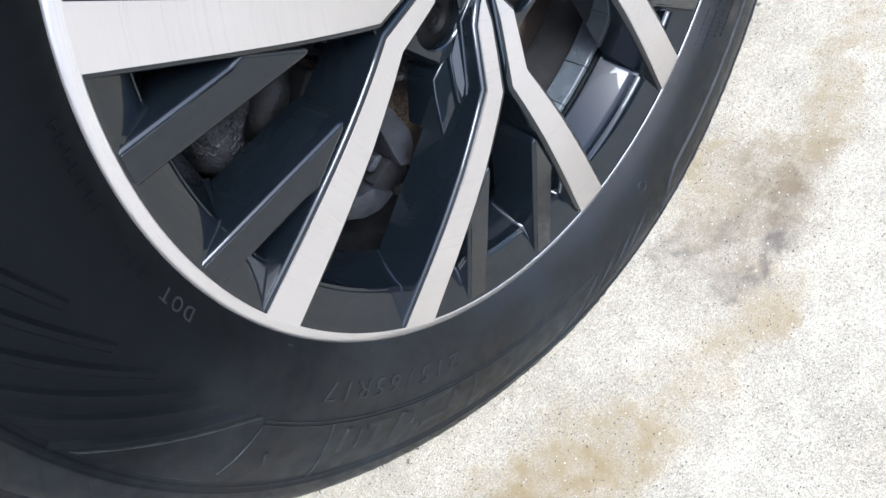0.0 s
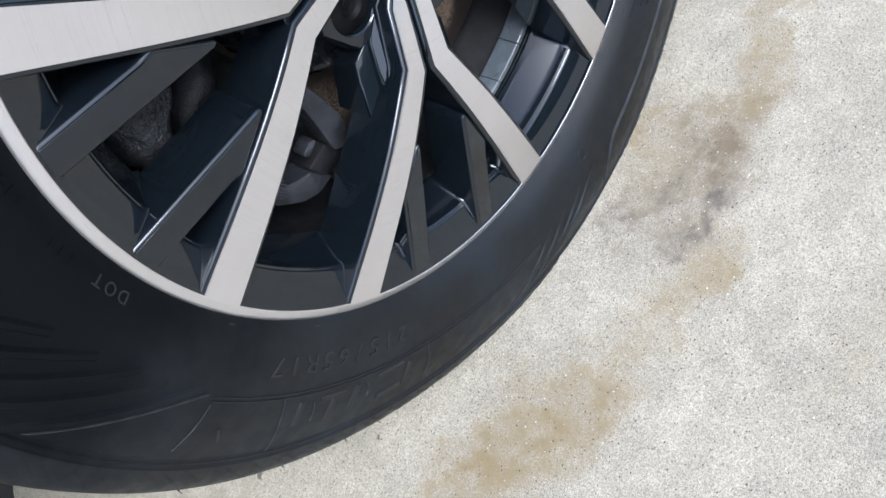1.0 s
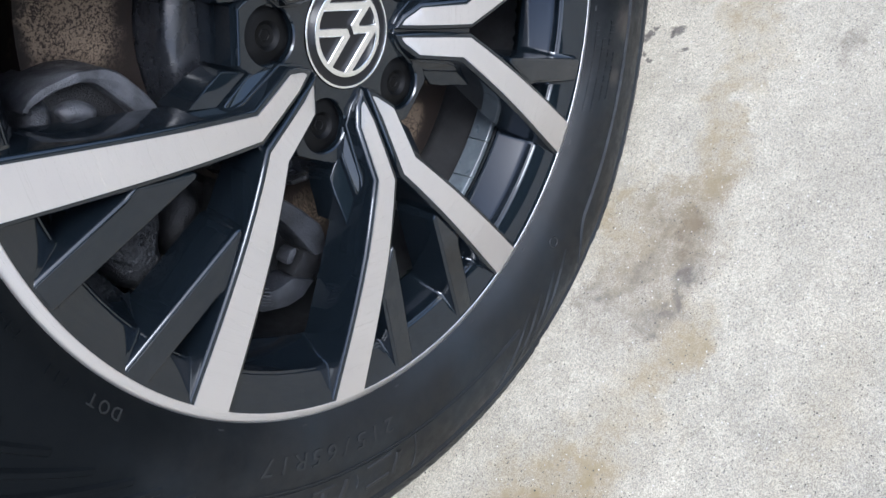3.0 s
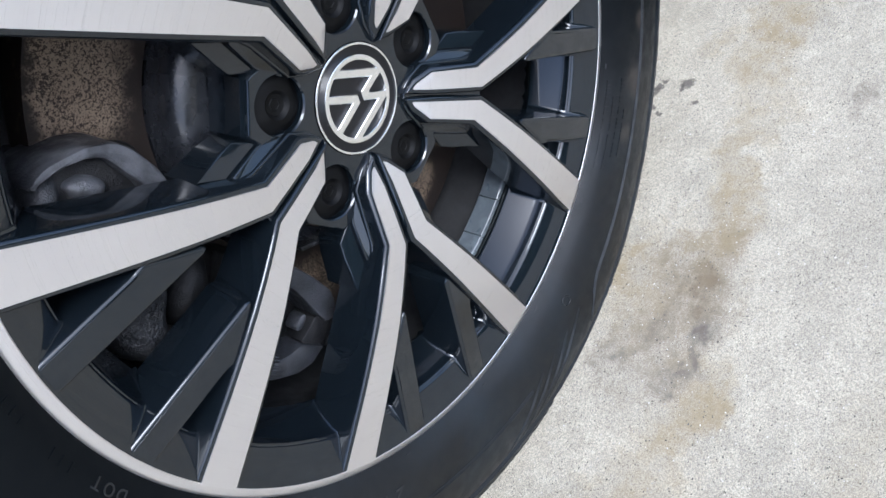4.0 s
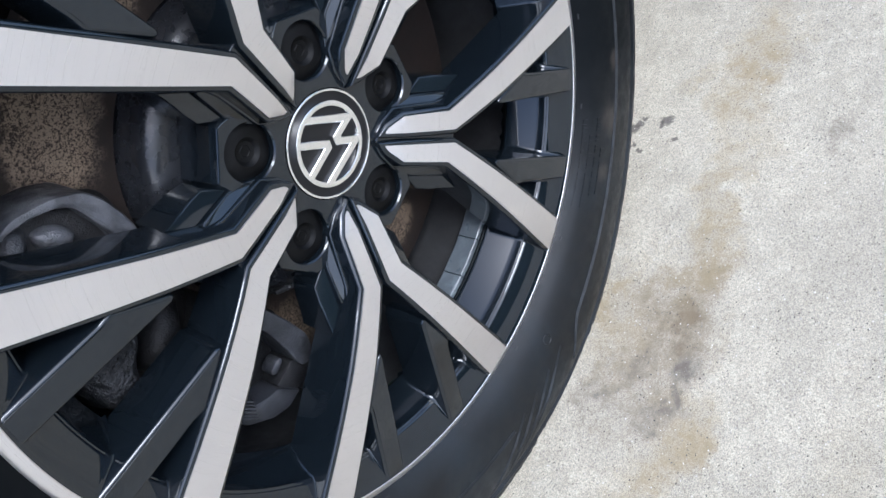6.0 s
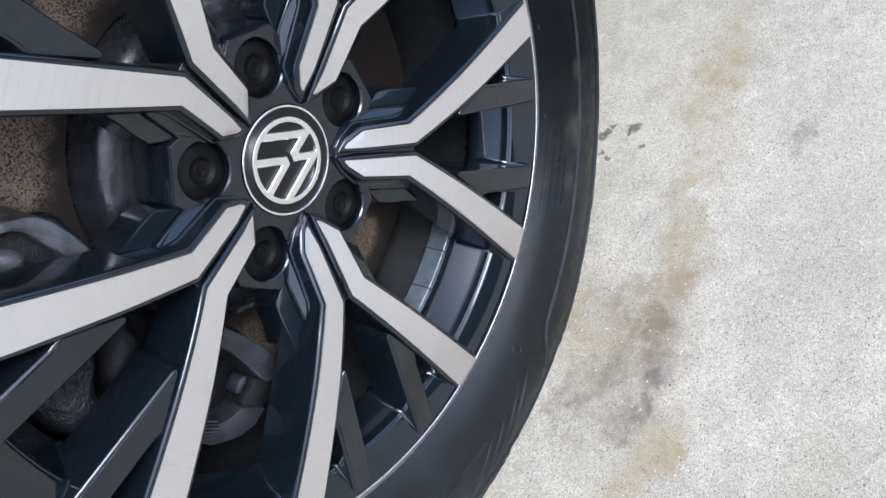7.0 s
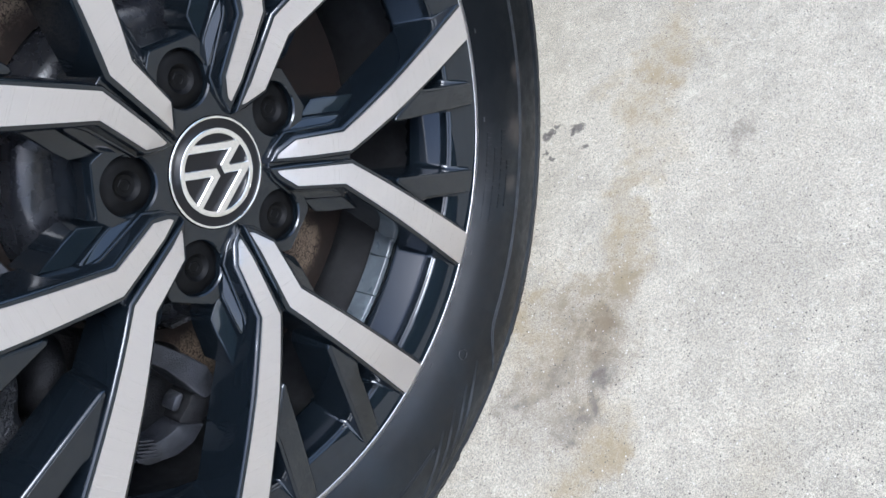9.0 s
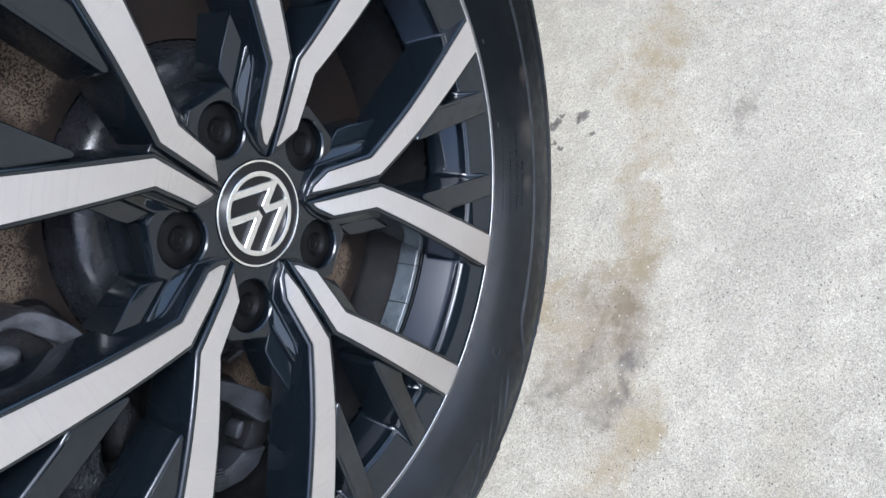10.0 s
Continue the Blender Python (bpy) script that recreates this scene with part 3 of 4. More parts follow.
def bar_outline(g):
    """The machined face of one of the two bars of a spoke; g = 1 or -1 tells the side."""
    c = [(0.0415, 0.0043), (0.0440, 0.0075), (0.0533, 0.0145), (0.0874, 0.0169)]
    for i in range(1, 9):
        t = i / 9
        c.append((0.0874 + 0.1199 * t, 0.0169 + 0.0809 * t))
    for a in (25.26, 23.7, 22.15, 20.6, 19.04):
        c.append((0.2297 * math.cos(radians(a)), 0.2297 * math.sin(radians(a))))
    for i in range(1, 9):
        t = 1 - i / 9
        c.append((0.0934 + 0.1237 * t, 0.0044 + 0.0705 * t))
    c += [(0.0934, 0.0044), (0.075, 0.0040), (0.055, 0.0038)]
    return [(s, q * g) for s, q in c]


def spoke_meshes(g):
    poly = bar_outline(g)
    body = raised(poly, lambda s, q: face_depth(s) + 0.0004, 0.036, 0.0025, 0.0018, (False, True), lip=0.0006)
    slab = bmesh.new()
    inner = [(0.0416, 0.0038), (0.0540, 0.0038), (0.0740, 0.0040), (0.0934, 0.0044)] + [(0.0934 + 0.1237 * i / 9, 0.0044 + 0.0705 * i / 9) for i in range(1, 10)]
    outer = [(0.0428, 0.0064), (0.0533, 0.0145), (0.0704, 0.0157), (0.0874, 0.0169)] + [(0.0874 + 0.1199 * i / 9, 0.0169 + 0.0809 * i / 9) for i in range(1, 10)]
    rows = []
    for (s0, q0), (s1, q1) in zip(inner, outer):
        row = []
        for j in range(5):
            u, v = s0 + (s1 - s0) * j / 4, q0 + (q1 - q0) * j / 4
            if (s0, q0) == inner[-1]:
                k = 0.2298 / math.hypot(u, v)
                u, v = u * k, v * k
            row.append(slab.verts.new((-v * g, face_depth((s0 + s1) / 2 if s0 > 0.06 else s0), -u)))
        rows.append(row)
    for a, b in zip(rows, rows[1:]):
        for j in range(4):
            slab.faces.new((a[j], a[j + 1], b[j + 1], b[j]))
    rim_edges = [e for e in slab.edges if len(e.link_faces) == 1]
    low = bmesh.ops.extrude_edge_only(slab, edges=rim_edges)["geom"]
    bmesh.ops.translate(slab, verts=[v for v in low if isinstance(v, bmesh.types.BMVert)], vec=(0, 0.0012, 0))
    return finish(body, "spoke", GLOSS, 40), finish(slab, "machined_face", SILVER, 12)


STRUT = [(0.1362, 0.0218), (0.2255, 0.0272), (0.2236, 0.0404), (0.1690, 0.0378), (0.1622, 0.0388)]


def strut_mesh(g):
    poly = STRUT
    poly = [(s, q * g) for s, q in subdivide(rounded(poly, 0.0012), 0.02)]
    return finish(raised(poly, lambda s, q: 0.0009, 0.0030, 0.0002, 0.0), "strut", GLOSS, 40)


def strut_flank(g):
    poly = STRUT
    poly = [(s, q * g) for s, q in rounded(poly, 0.0012)]
    P = lambda pts, w: [Vector((-q, w, -s)) for s, q in pts]
    return finish(loft([*[P(offset(poly, 0.0024 * math.sin(j * math.pi / 8)), 0.0012 + 0.0024 * (1 - math.cos(j * math.pi / 8))) for j in range(5)], P(offset(poly, 0.0040), 0.016), P(offset(poly, 0.0048), 0.034)], None, (True, True), (0, 4)), "flank", GLOSS, 40)


def patch(u, v, g, sink=0.0):
    """A place on the twisted side panel of a spoke root: u runs away from the hub, v away from the bar."""
    c = ((0.0701, 0.0276, 0.0242), (0.0985, 0.0292, 0.0174), (0.0812, 0.0366, 0.0250), (0.1119, 0.0389, 0.0173))
    s, q, w = (c[0][i] * (1 - u) * (1 - v) + c[1][i] * u * (1 - v) + c[2][i] * (1 - u) * v + c[3][i] * u * v for i in range(3))
    return Vector((-q * g, max(w + sink, face_depth(s) + 0.002), -s))


def patch_block(g, us, vs, sink, foot, bevel):
    bm = bmesh.new()
    grid = [[bm.verts.new(patch(u, v, g, sink)) for v in vs] for u in us]
    for a, b in zip(grid, grid[1:]):
        for j in range(len(vs) - 1):
            bm.faces.new((a[j], a[j + 1], b[j + 1], b[j]))
    loop = [grid[i][0] for i in range(len(us))] + grid[-1][1:] + [grid[i][-1] for i in range(len(us) - 2, -1, -1)] + grid[0][-2:0:-1]
    mid = sum((v.co for v in loop), Vector()) / len(loop)
    for i in range(len(loop)):
        bm.edges.get((loop[i - 1], loop[i])).smooth = False
    rows = [loop]
    for k in range(1, 5):
        a = k * math.pi / 8
        out = []
        for v in loop:
            d = Vector((v.co.x - mid.x, 0, v.co.z - mid.z)).normalized() * bevel * math.sin(a)
            out.append(bm.verts.new(v.co + d + Vector((0, bevel * (1 - math.cos(a)), 0))))
        rows.append(out)
    rows.append([bm.verts.new((v.co.x, foot, v.co.z)) for v in rows[-1]])
    for a, b in zip(rows, rows[1:]):
        for i in range(len(a)):
            bm.faces.new((a[i - 1], a[i], b[i], b[i - 1]))
    for i in range(len(loop)):
        bm.edges.get((rows[4][i - 1], rows[4][i])).smooth = False
    return bm


def facet_block(corners, g, foot, bevel):
    """A block with a flat-faceted top over corners of (s, q, w), rounded at its edges."""
    grow = offset([(c[0], c[1]) for c in corners], 1.0)
    P = lambda k, drop: [Vector((-(q + (gq - q) * k) * g, w + drop, -(s + (gs - s) * k))) for (s, q, w), (gs, gq) in zip(corners, grow)]
    rows = [P(bevel * math.sin(j * math.pi / 8), bevel * (1 - math.cos(j * math.pi / 8))) for j in range(5)]
    rows.append([Vector((v.x, foot, v.z)) for v in P(bevel + 0.0012, 0.0)])
    return loft(rows, None, (True, True), (0,))


def gusset_mesh(g):
    """The sloped shoulder between a bar and its lozenge panel."""
    c = [(0.0540, 0.0168, 0.0240), (0.0534, 0.0188, 0.0252), (0.0610, 0.0225, 0.0254), (0.0712, 0.0254, 0.0242), (0.0940, 0.0268, 0.0176), (0.0975, 0.0246, 0.0158), (0.0872, 0.0207, 0.0158)]
    return finish(facet_block(c, g, 0.048, 0.0013), "root", GLOSS, 30)


def lozenge_mesh(g):
    """The flat panel beside the shoulder, a little lower than it."""
    us, vs = [0.0, 0.3, 0.6, 0.97], [0.0, 0.3, 0.6, 1.0]
    return finish(patch_block(g, us, vs, 0.0024, 0.048, 0.0015), "lozenge_panel", GLOSS, 40)


def nose_depth(s, q=0.0):
    return 0.0226 - 0.19 * max(0.0, s - 0.0518)


def pedestal_mesh():
    """The glossy nose round the two tips of a spoke, with a shoulder on either side."""
    side = [(0.0385, 0.0045), (0.0425, 0.0105), (0.0518, 0.0178), (0.0852, 0.0211), (0.0965, 0.0245), (0.0930, 0.0100)]
    poly = subdivide(side + [(s, -q) for s, q in reversed(side)], 0.006)
    return finish(raised(poly, nose_depth, 0.045, 0.0014, 0.002), "nose", GLOSS, 40)


def groove_mesh():
    """The floor of the groove between the two bars."""
    side = [(0.0440, 0.0040), (0.0600, 0.0100), (0.0840, 0.0120), (0.0950, 0.0080)]
    poly = subdivide(side + [(s, -q) for s, q in reversed(side)], 0.006)
    return finish(raised(poly, lambda s, q: face_depth(s) + 0.0045, 0.045, 0.0010, 0.001), "groove_floor", GLOSS, 40)


BARREL = [(0.2250, 0.0030), (0.2092, 0.0102), (0.2078, 0.0114), (0.2070, 0.0118), (0.2058, 0.0172), (0.2052, 0.0182), (0.2006, 0.0276), (0.1960, 0.0370)]


def fillet_mesh(p0, p1, out, g, lean, deep=0.0372):
    """A hollow round between the barrel and a wall that stands on the line p0, p1; out = 1 or -1 tells the wall's open side."""
    d = (Vector(p1) - Vector(p0)).normalized()
    nrm = Vector((-d.y, d.x)) * out
    bm, rows = bmesh.new(), []
    for r, w in BARREL:
        if w > deep:
            break
        o = Vector(p0) + nrm * (0.0010 + lean * min(1.0, w / 0.034))
        k = o.dot(d)
        t = -k + math.sqrt(max(0.0, k * k - o.length_squared + r * r))
        j = o + d * t
        rad = -j.normalized()
        tan_dir = Vector((-rad.y, rad.x))
        if tan_dir.dot(nrm) < 0:
            tan_dir = -tan_dir
        R, row = 0.0030, []
        for i in range(6):
            a = i * math.pi / 10
            p = j + rad * (R * (1 - math.sin(a)) + 0.0001) + tan_dir * (R * (1 - math.cos(a)) + 0.0001)
            row.append(bm.verts.new((-p.y * g, w - 0.0004, -p.x)))
        rows.append(row)
    for a, b in zip(rows, rows[1:]):
        for i in range(5):
            bm.faces.new((a[i], a[i + 1], b[i + 1], b[i]))
    return finish(bm, "fillet", GLOSS, 50)


FILLETS = {g: ((fillet_mesh((0.0874, 0.0169), (0.2073, 0.0978), 1, g, 0.0036), fillet_mesh((0.0934, 0.0044), (0.2171, 0.0749), -1, g, 0.0036)),
               (fillet_mesh((0.1690, 0.0378), (0.2160, 0.0400), 1, g, 0.0040), fillet_mesh((0.1362, 0.0218), (0.2165, 0.0268), -1, g, 0.0040))) for g in (-1, 1)}
SIDES = {g: (*spoke_meshes(g), strut_mesh(g), strut_flank(g), gusset_mesh(g), lozenge_mesh(g)) for g in (-1, 1)}
NOSE, GROOVE = pedestal_mesh(), groove_mesh()
for psi in PSI:
    nose = part("nose", NOSE, GLOSS, wheel, "gloss black nose of a double spoke", turn(psi))
    part("groove_floor", GROOVE, GLOSS, nose)
    for g in (-1, 1):
        body, slab, strut, flank, root, lozenge = SIDES[g]
        sp = part("spoke", body, GLOSS, wheel, "gloss black spoke body", turn(psi))
        part("machined_face", slab, SILVER, sp, "brushed silver machined face")
        part("root", root, GLOSS, sp)
        part("lozenge_panel", lozenge, GLOSS, sp, "flat gloss lozenge panel")
        st = part("strut", strut, GLOSS, wheel, "glossy dark grey side strut", turn(psi))
        part("flank", flank, GLOSS, st, "gloss black flank")
        for owner, meshes in zip((sp, st), FILLETS[g]):
            for me in meshes:
                part("fillet", me, GLOSS, owner)


# ---- hub with bolt pockets ----
R_BOLT = 0.0568


def hub_mesh():
    outline = []
    for i in range(240):
        a = 1.5 * i
        d = min(((a - 36 - 72 * k + 180) % 360 - 180 for k in range(5)), key=abs)
        r = 0.052
        sn = math.sin(radians(d)) * R_BOLT
        if abs(sn) < 0.0192:
            r = max(r, R_BOLT * math.cos(radians(d)) + math.sqrt(0.0192 ** 2 - sn * sn))
        e = min(((a - 72 * k + 180) % 360 - 180 for k in range(5)), key=abs)
        r = max(r, 0.066 - 0.0011 * abs(e))
        # a straight-sided block stands behind each pocket
        if abs(d) < 11:
            r = 0.0768 / math.cos(radians(d))
        elif abs(d) < 20:
            r = max(r, 0.0782 - 0.0013 * (abs(d) - 11))
        outline.append((r * math.cos(radians(a)), r * math.sin(radians(a))))
    centres = [(R_BOLT * math.cos(radians(36 + 72 * k)), R_BOLT * math.sin(radians(36 + 72 * k))) for k in range(5)]
    circle = lambda c, r, n=36: [(c[0] + r * math.cos(2 * math.pi * i / n), c[1] + r * math.sin(2 * math.pi * i / n)) for i in range(n)]
    loops = [outline] + [circle(c, 0.0172) for c in centres] + [circle((0, 0), 0.0335, 72)]
    pts, edges = [], []
    for lp in loops:
        k = len(pts)
        pts += [Vector(p) for p in lp]
        edges += [(k + i, k + (i + 1) % len(lp)) for i in range(len(lp))]
    from_cdt = mathutils_geometry.delaunay_2d_cdt(pts, edges, [], 0, 1e-7)
    vs, _, faces = from_cdt[0], from_cdt[1], from_cdt[2]
    bm = bmesh.new()
    inside = lambda p: all(math.dist(p, c) > 0.0171 for c in centres) and math.hypot(*p) > 0.03344
    top = lambda p: 0.0247
    bv = [bm.verts.new((-p.y, top(p), -p.x)) for p in vs]
    hull = outline
    def within(p):
        n, c = len(hull), False
        for i in range(n):
            (x0, y0), (x1, y1) = hull[i - 1], hull[i]
            if (y0 > p[1]) != (y1 > p[1]) and p[0] < (x1 - x0) * (p[1] - y0) / (y1 - y0) + x0:
                c = not c
        return c
    for f in faces:
        m = sum((vs[i] for i in f), Vector((0, 0))) / len(f)
        if inside(m) and within(m):
            bm.faces.new([bv[i] for i in f])
    P = lambda lp, w: [Vector((-q, w, -s)) for s, q in lp]
    tp = lambda lp, o=0.0: [Vector((-q, top((s, q)) + o, -s)) for s, q in lp]
    loft([tp(outline), tp(offset(outline, 0.0005), 0.0002), tp(offset(outline, 0.0009), 0.0008), tp(offset(outline, 0.0020), 0.0040), tp(offset(outline, 0.0026), 0.0050), P(offset(outline, 0.004), 0.056)], bm, (False, True))
    for c in centres:
        loft([tp(circle(c, 0.0172)), tp(circle(c, 0.0164), 0.0010), P(circle(c, 0.0160), 0.0400)], bm, (False, True))
    loft([tp(circle((0, 0), 0.0335, 72)), P(circle((0, 0), 0.0335, 72), 0.0330)], bm, (False, True))
    return bm


import mathutils.geometry as mathutils_geometry
hub = part("hub", finish(hub_mesh(), "hub", GLOSS, 14), GLOSS, wheel, "gloss dark grey hub with five bolt pockets", turn(PSI[0]))


def ring_rim(r0, r1, w, h):
    return lathe([(r0, w + h), (r0 + 0.0003, w + 0.0003), (r0 + 0.0008, w), (r1 - 0.0008, w), (r1 - 0.0003, w + 0.0003), (r1, w + h)], 64, True)


bolt_body = finish(lathe([(0.0001, 0.0300), (0.0040, 0.0300), (0.0060, 0.0296), (0.0072, 0.0280), (0.0084, 0.0274), (0.0110, 0.0280), (0.0152, 0.0288), (0.0164, 0.0298), (0.0166, 0.0400)], 40), "bolt_cap", BOLT_CAP, 30)
socket = lathe([(0.0001, 0.0315), (0.0026, 0.0315), (0.0028, 0.0302), (0.0033, 0.0297), (0.0040, 0.0300)], 6)
socket = finish(socket, "socket", BOLT_CAP, 20)
collar = finish(lathe([(0.0167, 0.0300), (0.0169, 0.0256), (0.0172, 0.0249), (0.0178, 0.0248), (0.0184, 0.0251), (0.0188, 0.0260), (0.0194, 0.0420)], 40), "pocket_collar", GLOSS, 40)
for k in range(5):
    m = turn(PSI[0]) @ Matrix.Translation((-R_BOLT * math.sin(radians(36 + 72 * k)), 0, -R_BOLT * math.cos(radians(36 + 72 * k))))
    b = part("wheel_bolt", bolt_body, BOLT_CAP, wheel, "black plastic wheel bolt cap in its pocket", m)
    part("socket", socket, BOLT_CAP, b)
    part("pocket_collar", collar, GLOSS, wheel, "gloss black collar round a bolt pocket", m)

# ---- centre cap with its chrome emblem ----
cap = part("centre_cap", lathe([(0.0001, 0.0262), (0.0240, 0.0262), (0.0295, 0.0258), (0.0318, 0.0252), (0.0330, 0.0300)], 72), BLACK_GLOSS, wheel, "black centre cap with chrome ring and emblem")
part("outer_ring", ring_rim(0.0312, 0.0331, 0.0238, 0.003), CHROME, cap, "thin chrome ring")
part("emblem_ring", ring_rim(0.0226, 0.0262, 0.0236, 0.003), CHROME, cap, "chrome ring")
PSI_UP = -111.6


def emblem_bar(points, width):
    """A flat-topped chrome bar along a bent line, cut to the ring."""
    R = 0.0243
    left, right = [], []
    for i, p in enumerate(points):
        a, b, c = Vector(points[max(0, i - 1)]), Vector(p), Vector(points[min(len(points) - 1, i + 1)])
        d1, d2 = (b - a), (c - b)
        d1 = d1.normalized() if d1.length else d2.normalized()
        d2 = d2.normalized() if d2.length else d1
        nrm = Vector((-d1.y - d2.y, d1.x + d2.x))
        nrm *= (width / 2) / (nrm.length_squared / 2)
        left.append(tuple((b + nrm) * R))
        right.append(tuple((b - nrm) * R))
    poly = left + right[::-1]
    P = lambda pts, w: [Vector((u, w, v)) for u, v in pts]
    return loft([P(offset(poly, -0.0006), 0.0238), P(offset(poly, -0.0001), 0.0243), P(poly, 0.0262)])


m_em = turn(PSI_UP) @ Matrix.Rotation(math.pi, 4, "Y")
part("emblem_bar", emblem_bar([(-0.44, 0.88), (-0.05, 0.07), (0.05, 0.07), (0.44, 0.88)], 0.21), CHROME, cap, "bent chrome bar", m_em)
part("emblem_bar", emblem_bar([(-0.89, 0.45), (-0.31, -0.82), (-0.06, -0.26), (0.06, -0.26), (0.31, -0.82), (0.89, 0.45)], 0.21), CHROME, cap, "bent chrome bar", m_em)

# ---- stick-on balance weights inside the barrel ----
weights = part("balance_weight", lathe([(0.2040, 0.0496), (0.2012, 0.0502), (0.2006, 0.0510), (0.2006, 0.0680), (0.2012, 0.0688), (0.2040, 0.0694)], 8, True, 15.0, 24.4), LEAD, wheel, "grey stick-on balance weight strip")
for a0, a1 in ((5.8, 14.8), (-3.4, 5.6)):
    part("segment", lathe([(0.2040, 0.0496), (0.2012, 0.0502), (0.2006, 0.0510), (0.2006, 0.0680), (0.2012, 0.0688), (0.2040, 0.0694)], 8, True, a0, a1), LEAD, weights)

# ---- brake ----
disc = thing("brake_disc", "rust-pitted brake disc with grey hub, behind the wheel spokes", "brake disc", WHEEL)
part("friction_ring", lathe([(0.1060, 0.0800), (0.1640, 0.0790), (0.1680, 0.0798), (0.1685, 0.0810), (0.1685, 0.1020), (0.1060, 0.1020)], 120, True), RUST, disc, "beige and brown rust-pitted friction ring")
part("disc_hat", lathe([(0.0300, 0.0570), (0.0850, 0.0570), (0.0890, 0.0574), (0.0930, 0.0586), (0.0963, 0.0606), (0.0990, 0.0636), (0.1006, 0.0670), (0.1016, 0.0715), (0.1026, 0.0745), (0.1046, 0.0770), (0.1054, 0.0850), (0.0300, 0.0850)], 120, True), HAT, disc, "smooth grey disc hat")

# added plate: keeps bright ground under the car from showing through the spokes
part("blocking_plate", lathe([(0.0600, 0.1080), (0.1780, 0.1080), (0.1860, 0.1100), (0.1870, 0.1120), (0.1780, 0.1100), (0.0600, 0.1100)], 90, True), DARK_IRON, disc, "dark plate added behind the disc to block light")


def casting(outline, w0, w1, bevel, bm=None, wob=0.0012, soft=0.010):
    """A cast lump over a closed outline of (r, psi), with rounded edges."""
    pts = [(r * math.cos(radians(p)), r * math.sin(radians(p))) for r, p in outline]
    pts = subdivide(rounded(pts, soft), 0.006)
    P = lambda lp, w: [Vector((y, w + wob * noise.noise((x * 70, y * 70, w * 50)), -x)) for x, y in lp]
    return loft([P(offset(pts, -bevel), w0), P(offset(pts, -bevel * 0.3), w0 + bevel * 0.3), P(pts, w0 + bevel), P(pts, w1)], bm)


def dome(outline, w0, w1, wob=0.0012):
    """A rounded cast lump over a closed outline of (r, psi)."""
    pts = [(r * math.cos(radians(p)), r * math.sin(radians(p))) for r, p in outline]
    pts = subdivide(rounded(pts, 0.010), 0.005)
    cx, cy = sum(p[0] for p in pts) / len(pts), sum(p[1] for p in pts) / len(pts)
    loops = []
    for k in (0.25, 0.5, 0.68, 0.82, 0.92, 0.98, 1.0):
        w = w0 + (w1 - w0) * 0.55 * (1 - math.sqrt(max(0.0, 1 - (k * 0.98) ** 2.4)))
        loop = []
        for x, y in pts:
            x, y = cx + (x - cx) * k, cy + (y - cy) * k
            loop.append(Vector((y, w + wob * noise.noise((x * 110, y * 110, w * 60)), -x)))
        loops.append(loop)
    loops.append([Vector((v.x, w1, v.z)) for v in loops[-1]])
    return loft(loops)


caliper = thing("brake_caliper", "rough cast grey brake caliper over the disc", "brake caliper", WHEEL)
part("body", casting([(0.118, -128), (0.180, -130), (0.196, -116), (0.196, -74), (0.186, -46), (0.120, -46), (0.112, -88)], 0.070, 0.13, 0.010), DARK_IRON, caliper, "dark cast caliper body")
part("web", casting([(0.188, -125), (0.178, -129), (0.164, -130), (0.138, -129), (0.125, -122), (0.130, -112), (0.190, -112)], 0.0540, 0.09, 0.005), DARK_IRON, caliper)
part("bridge", casting([(0.1880, -127.0), (0.1827, -129.0), (0.1759, -130.2), (0.1578, -131.9), (0.1424, -131.7), (0.1340, -129.7), (0.1233, -123.6), (0.1201, -119.8), (0.1215, -113.0), (0.1310, -113.0), (0.1340, -121.4), (0.1491, -129.2), (0.1613, -129.9), (0.1720, -128.8)], 0.0430, 0.09, 0.0022, soft=0.004), CAST, caliper, "pale grey cast bridge")
part("lobe", dome([(0.1925, -124.5), (0.1851, -128.2), (0.1794, -129.4), (0.1691, -128.6), (0.1689, -125.7), (0.1740, -121.0), (0.1760, -115.0), (0.1950, -115.0)], 0.0440, 0.090), CAST, caliper, "pale grey cast lobe")
part("boss", dome([(0.1696, -125.9), (0.1615, -126.8), (0.1530, -125.8), (0.1473, -123.5), (0.1534, -121.0), (0.1598, -120.6), (0.1669, -122.5)], 0.0450, 0.062), CAST, caliper, "worn cast boss")
part("sleeve", dome([(0.1500, -104.5), (0.1419, -100.5), (0.1505, -97.3), (0.1619, -93.6), (0.1682, -90.1), (0.1791, -88.9), (0.1884, -88.9), (0.1934, -92.3), (0.1944, -97.2), (0.1920, -102.5), (0.1750, -105.5)], 0.0370, 0.095), IRON, caliper, "rough cast grey sleeve")
part("piston_cover", dome([(0.1579, -92.8), (0.1480, -95.6), (0.1341, -97.9), (0.1229, -98.0), (0.1195, -92.3), (0.1322, -86.8), (0.1448, -85.0), (0.1564, -85.2), (0.1648, -87.3), (0.1651, -89.6)], 0.0470, 0.090), DARK_IRON, caliper, "dark oval piston cover")
part("lever", casting([(0.1136, -87.1), (0.1098, -82.7), (0.1249, -76.8), (0.1369, -75.6), (0.1504, -75.2), (0.1415, -80.8)], 0.0600, 0.10, 0.003), DARK_IRON, caliper)
part("carrier", casting([(0.1036, -75.7), (0.1055, -68.0), (0.1135, -56.3), (0.1243, -49.0), (0.1315, -47.5), (0.1437, -47.3), (0.1450, -50.5), (0.1396, -53.0), (0.1323, -56.3), (0.1215, -63.3), (0.1161, -73.3)], 0.0430, 0.09, 0.0014, wob=0.0003, soft=0.0015), CARRIER, caliper, "grey cast carrier bracket")
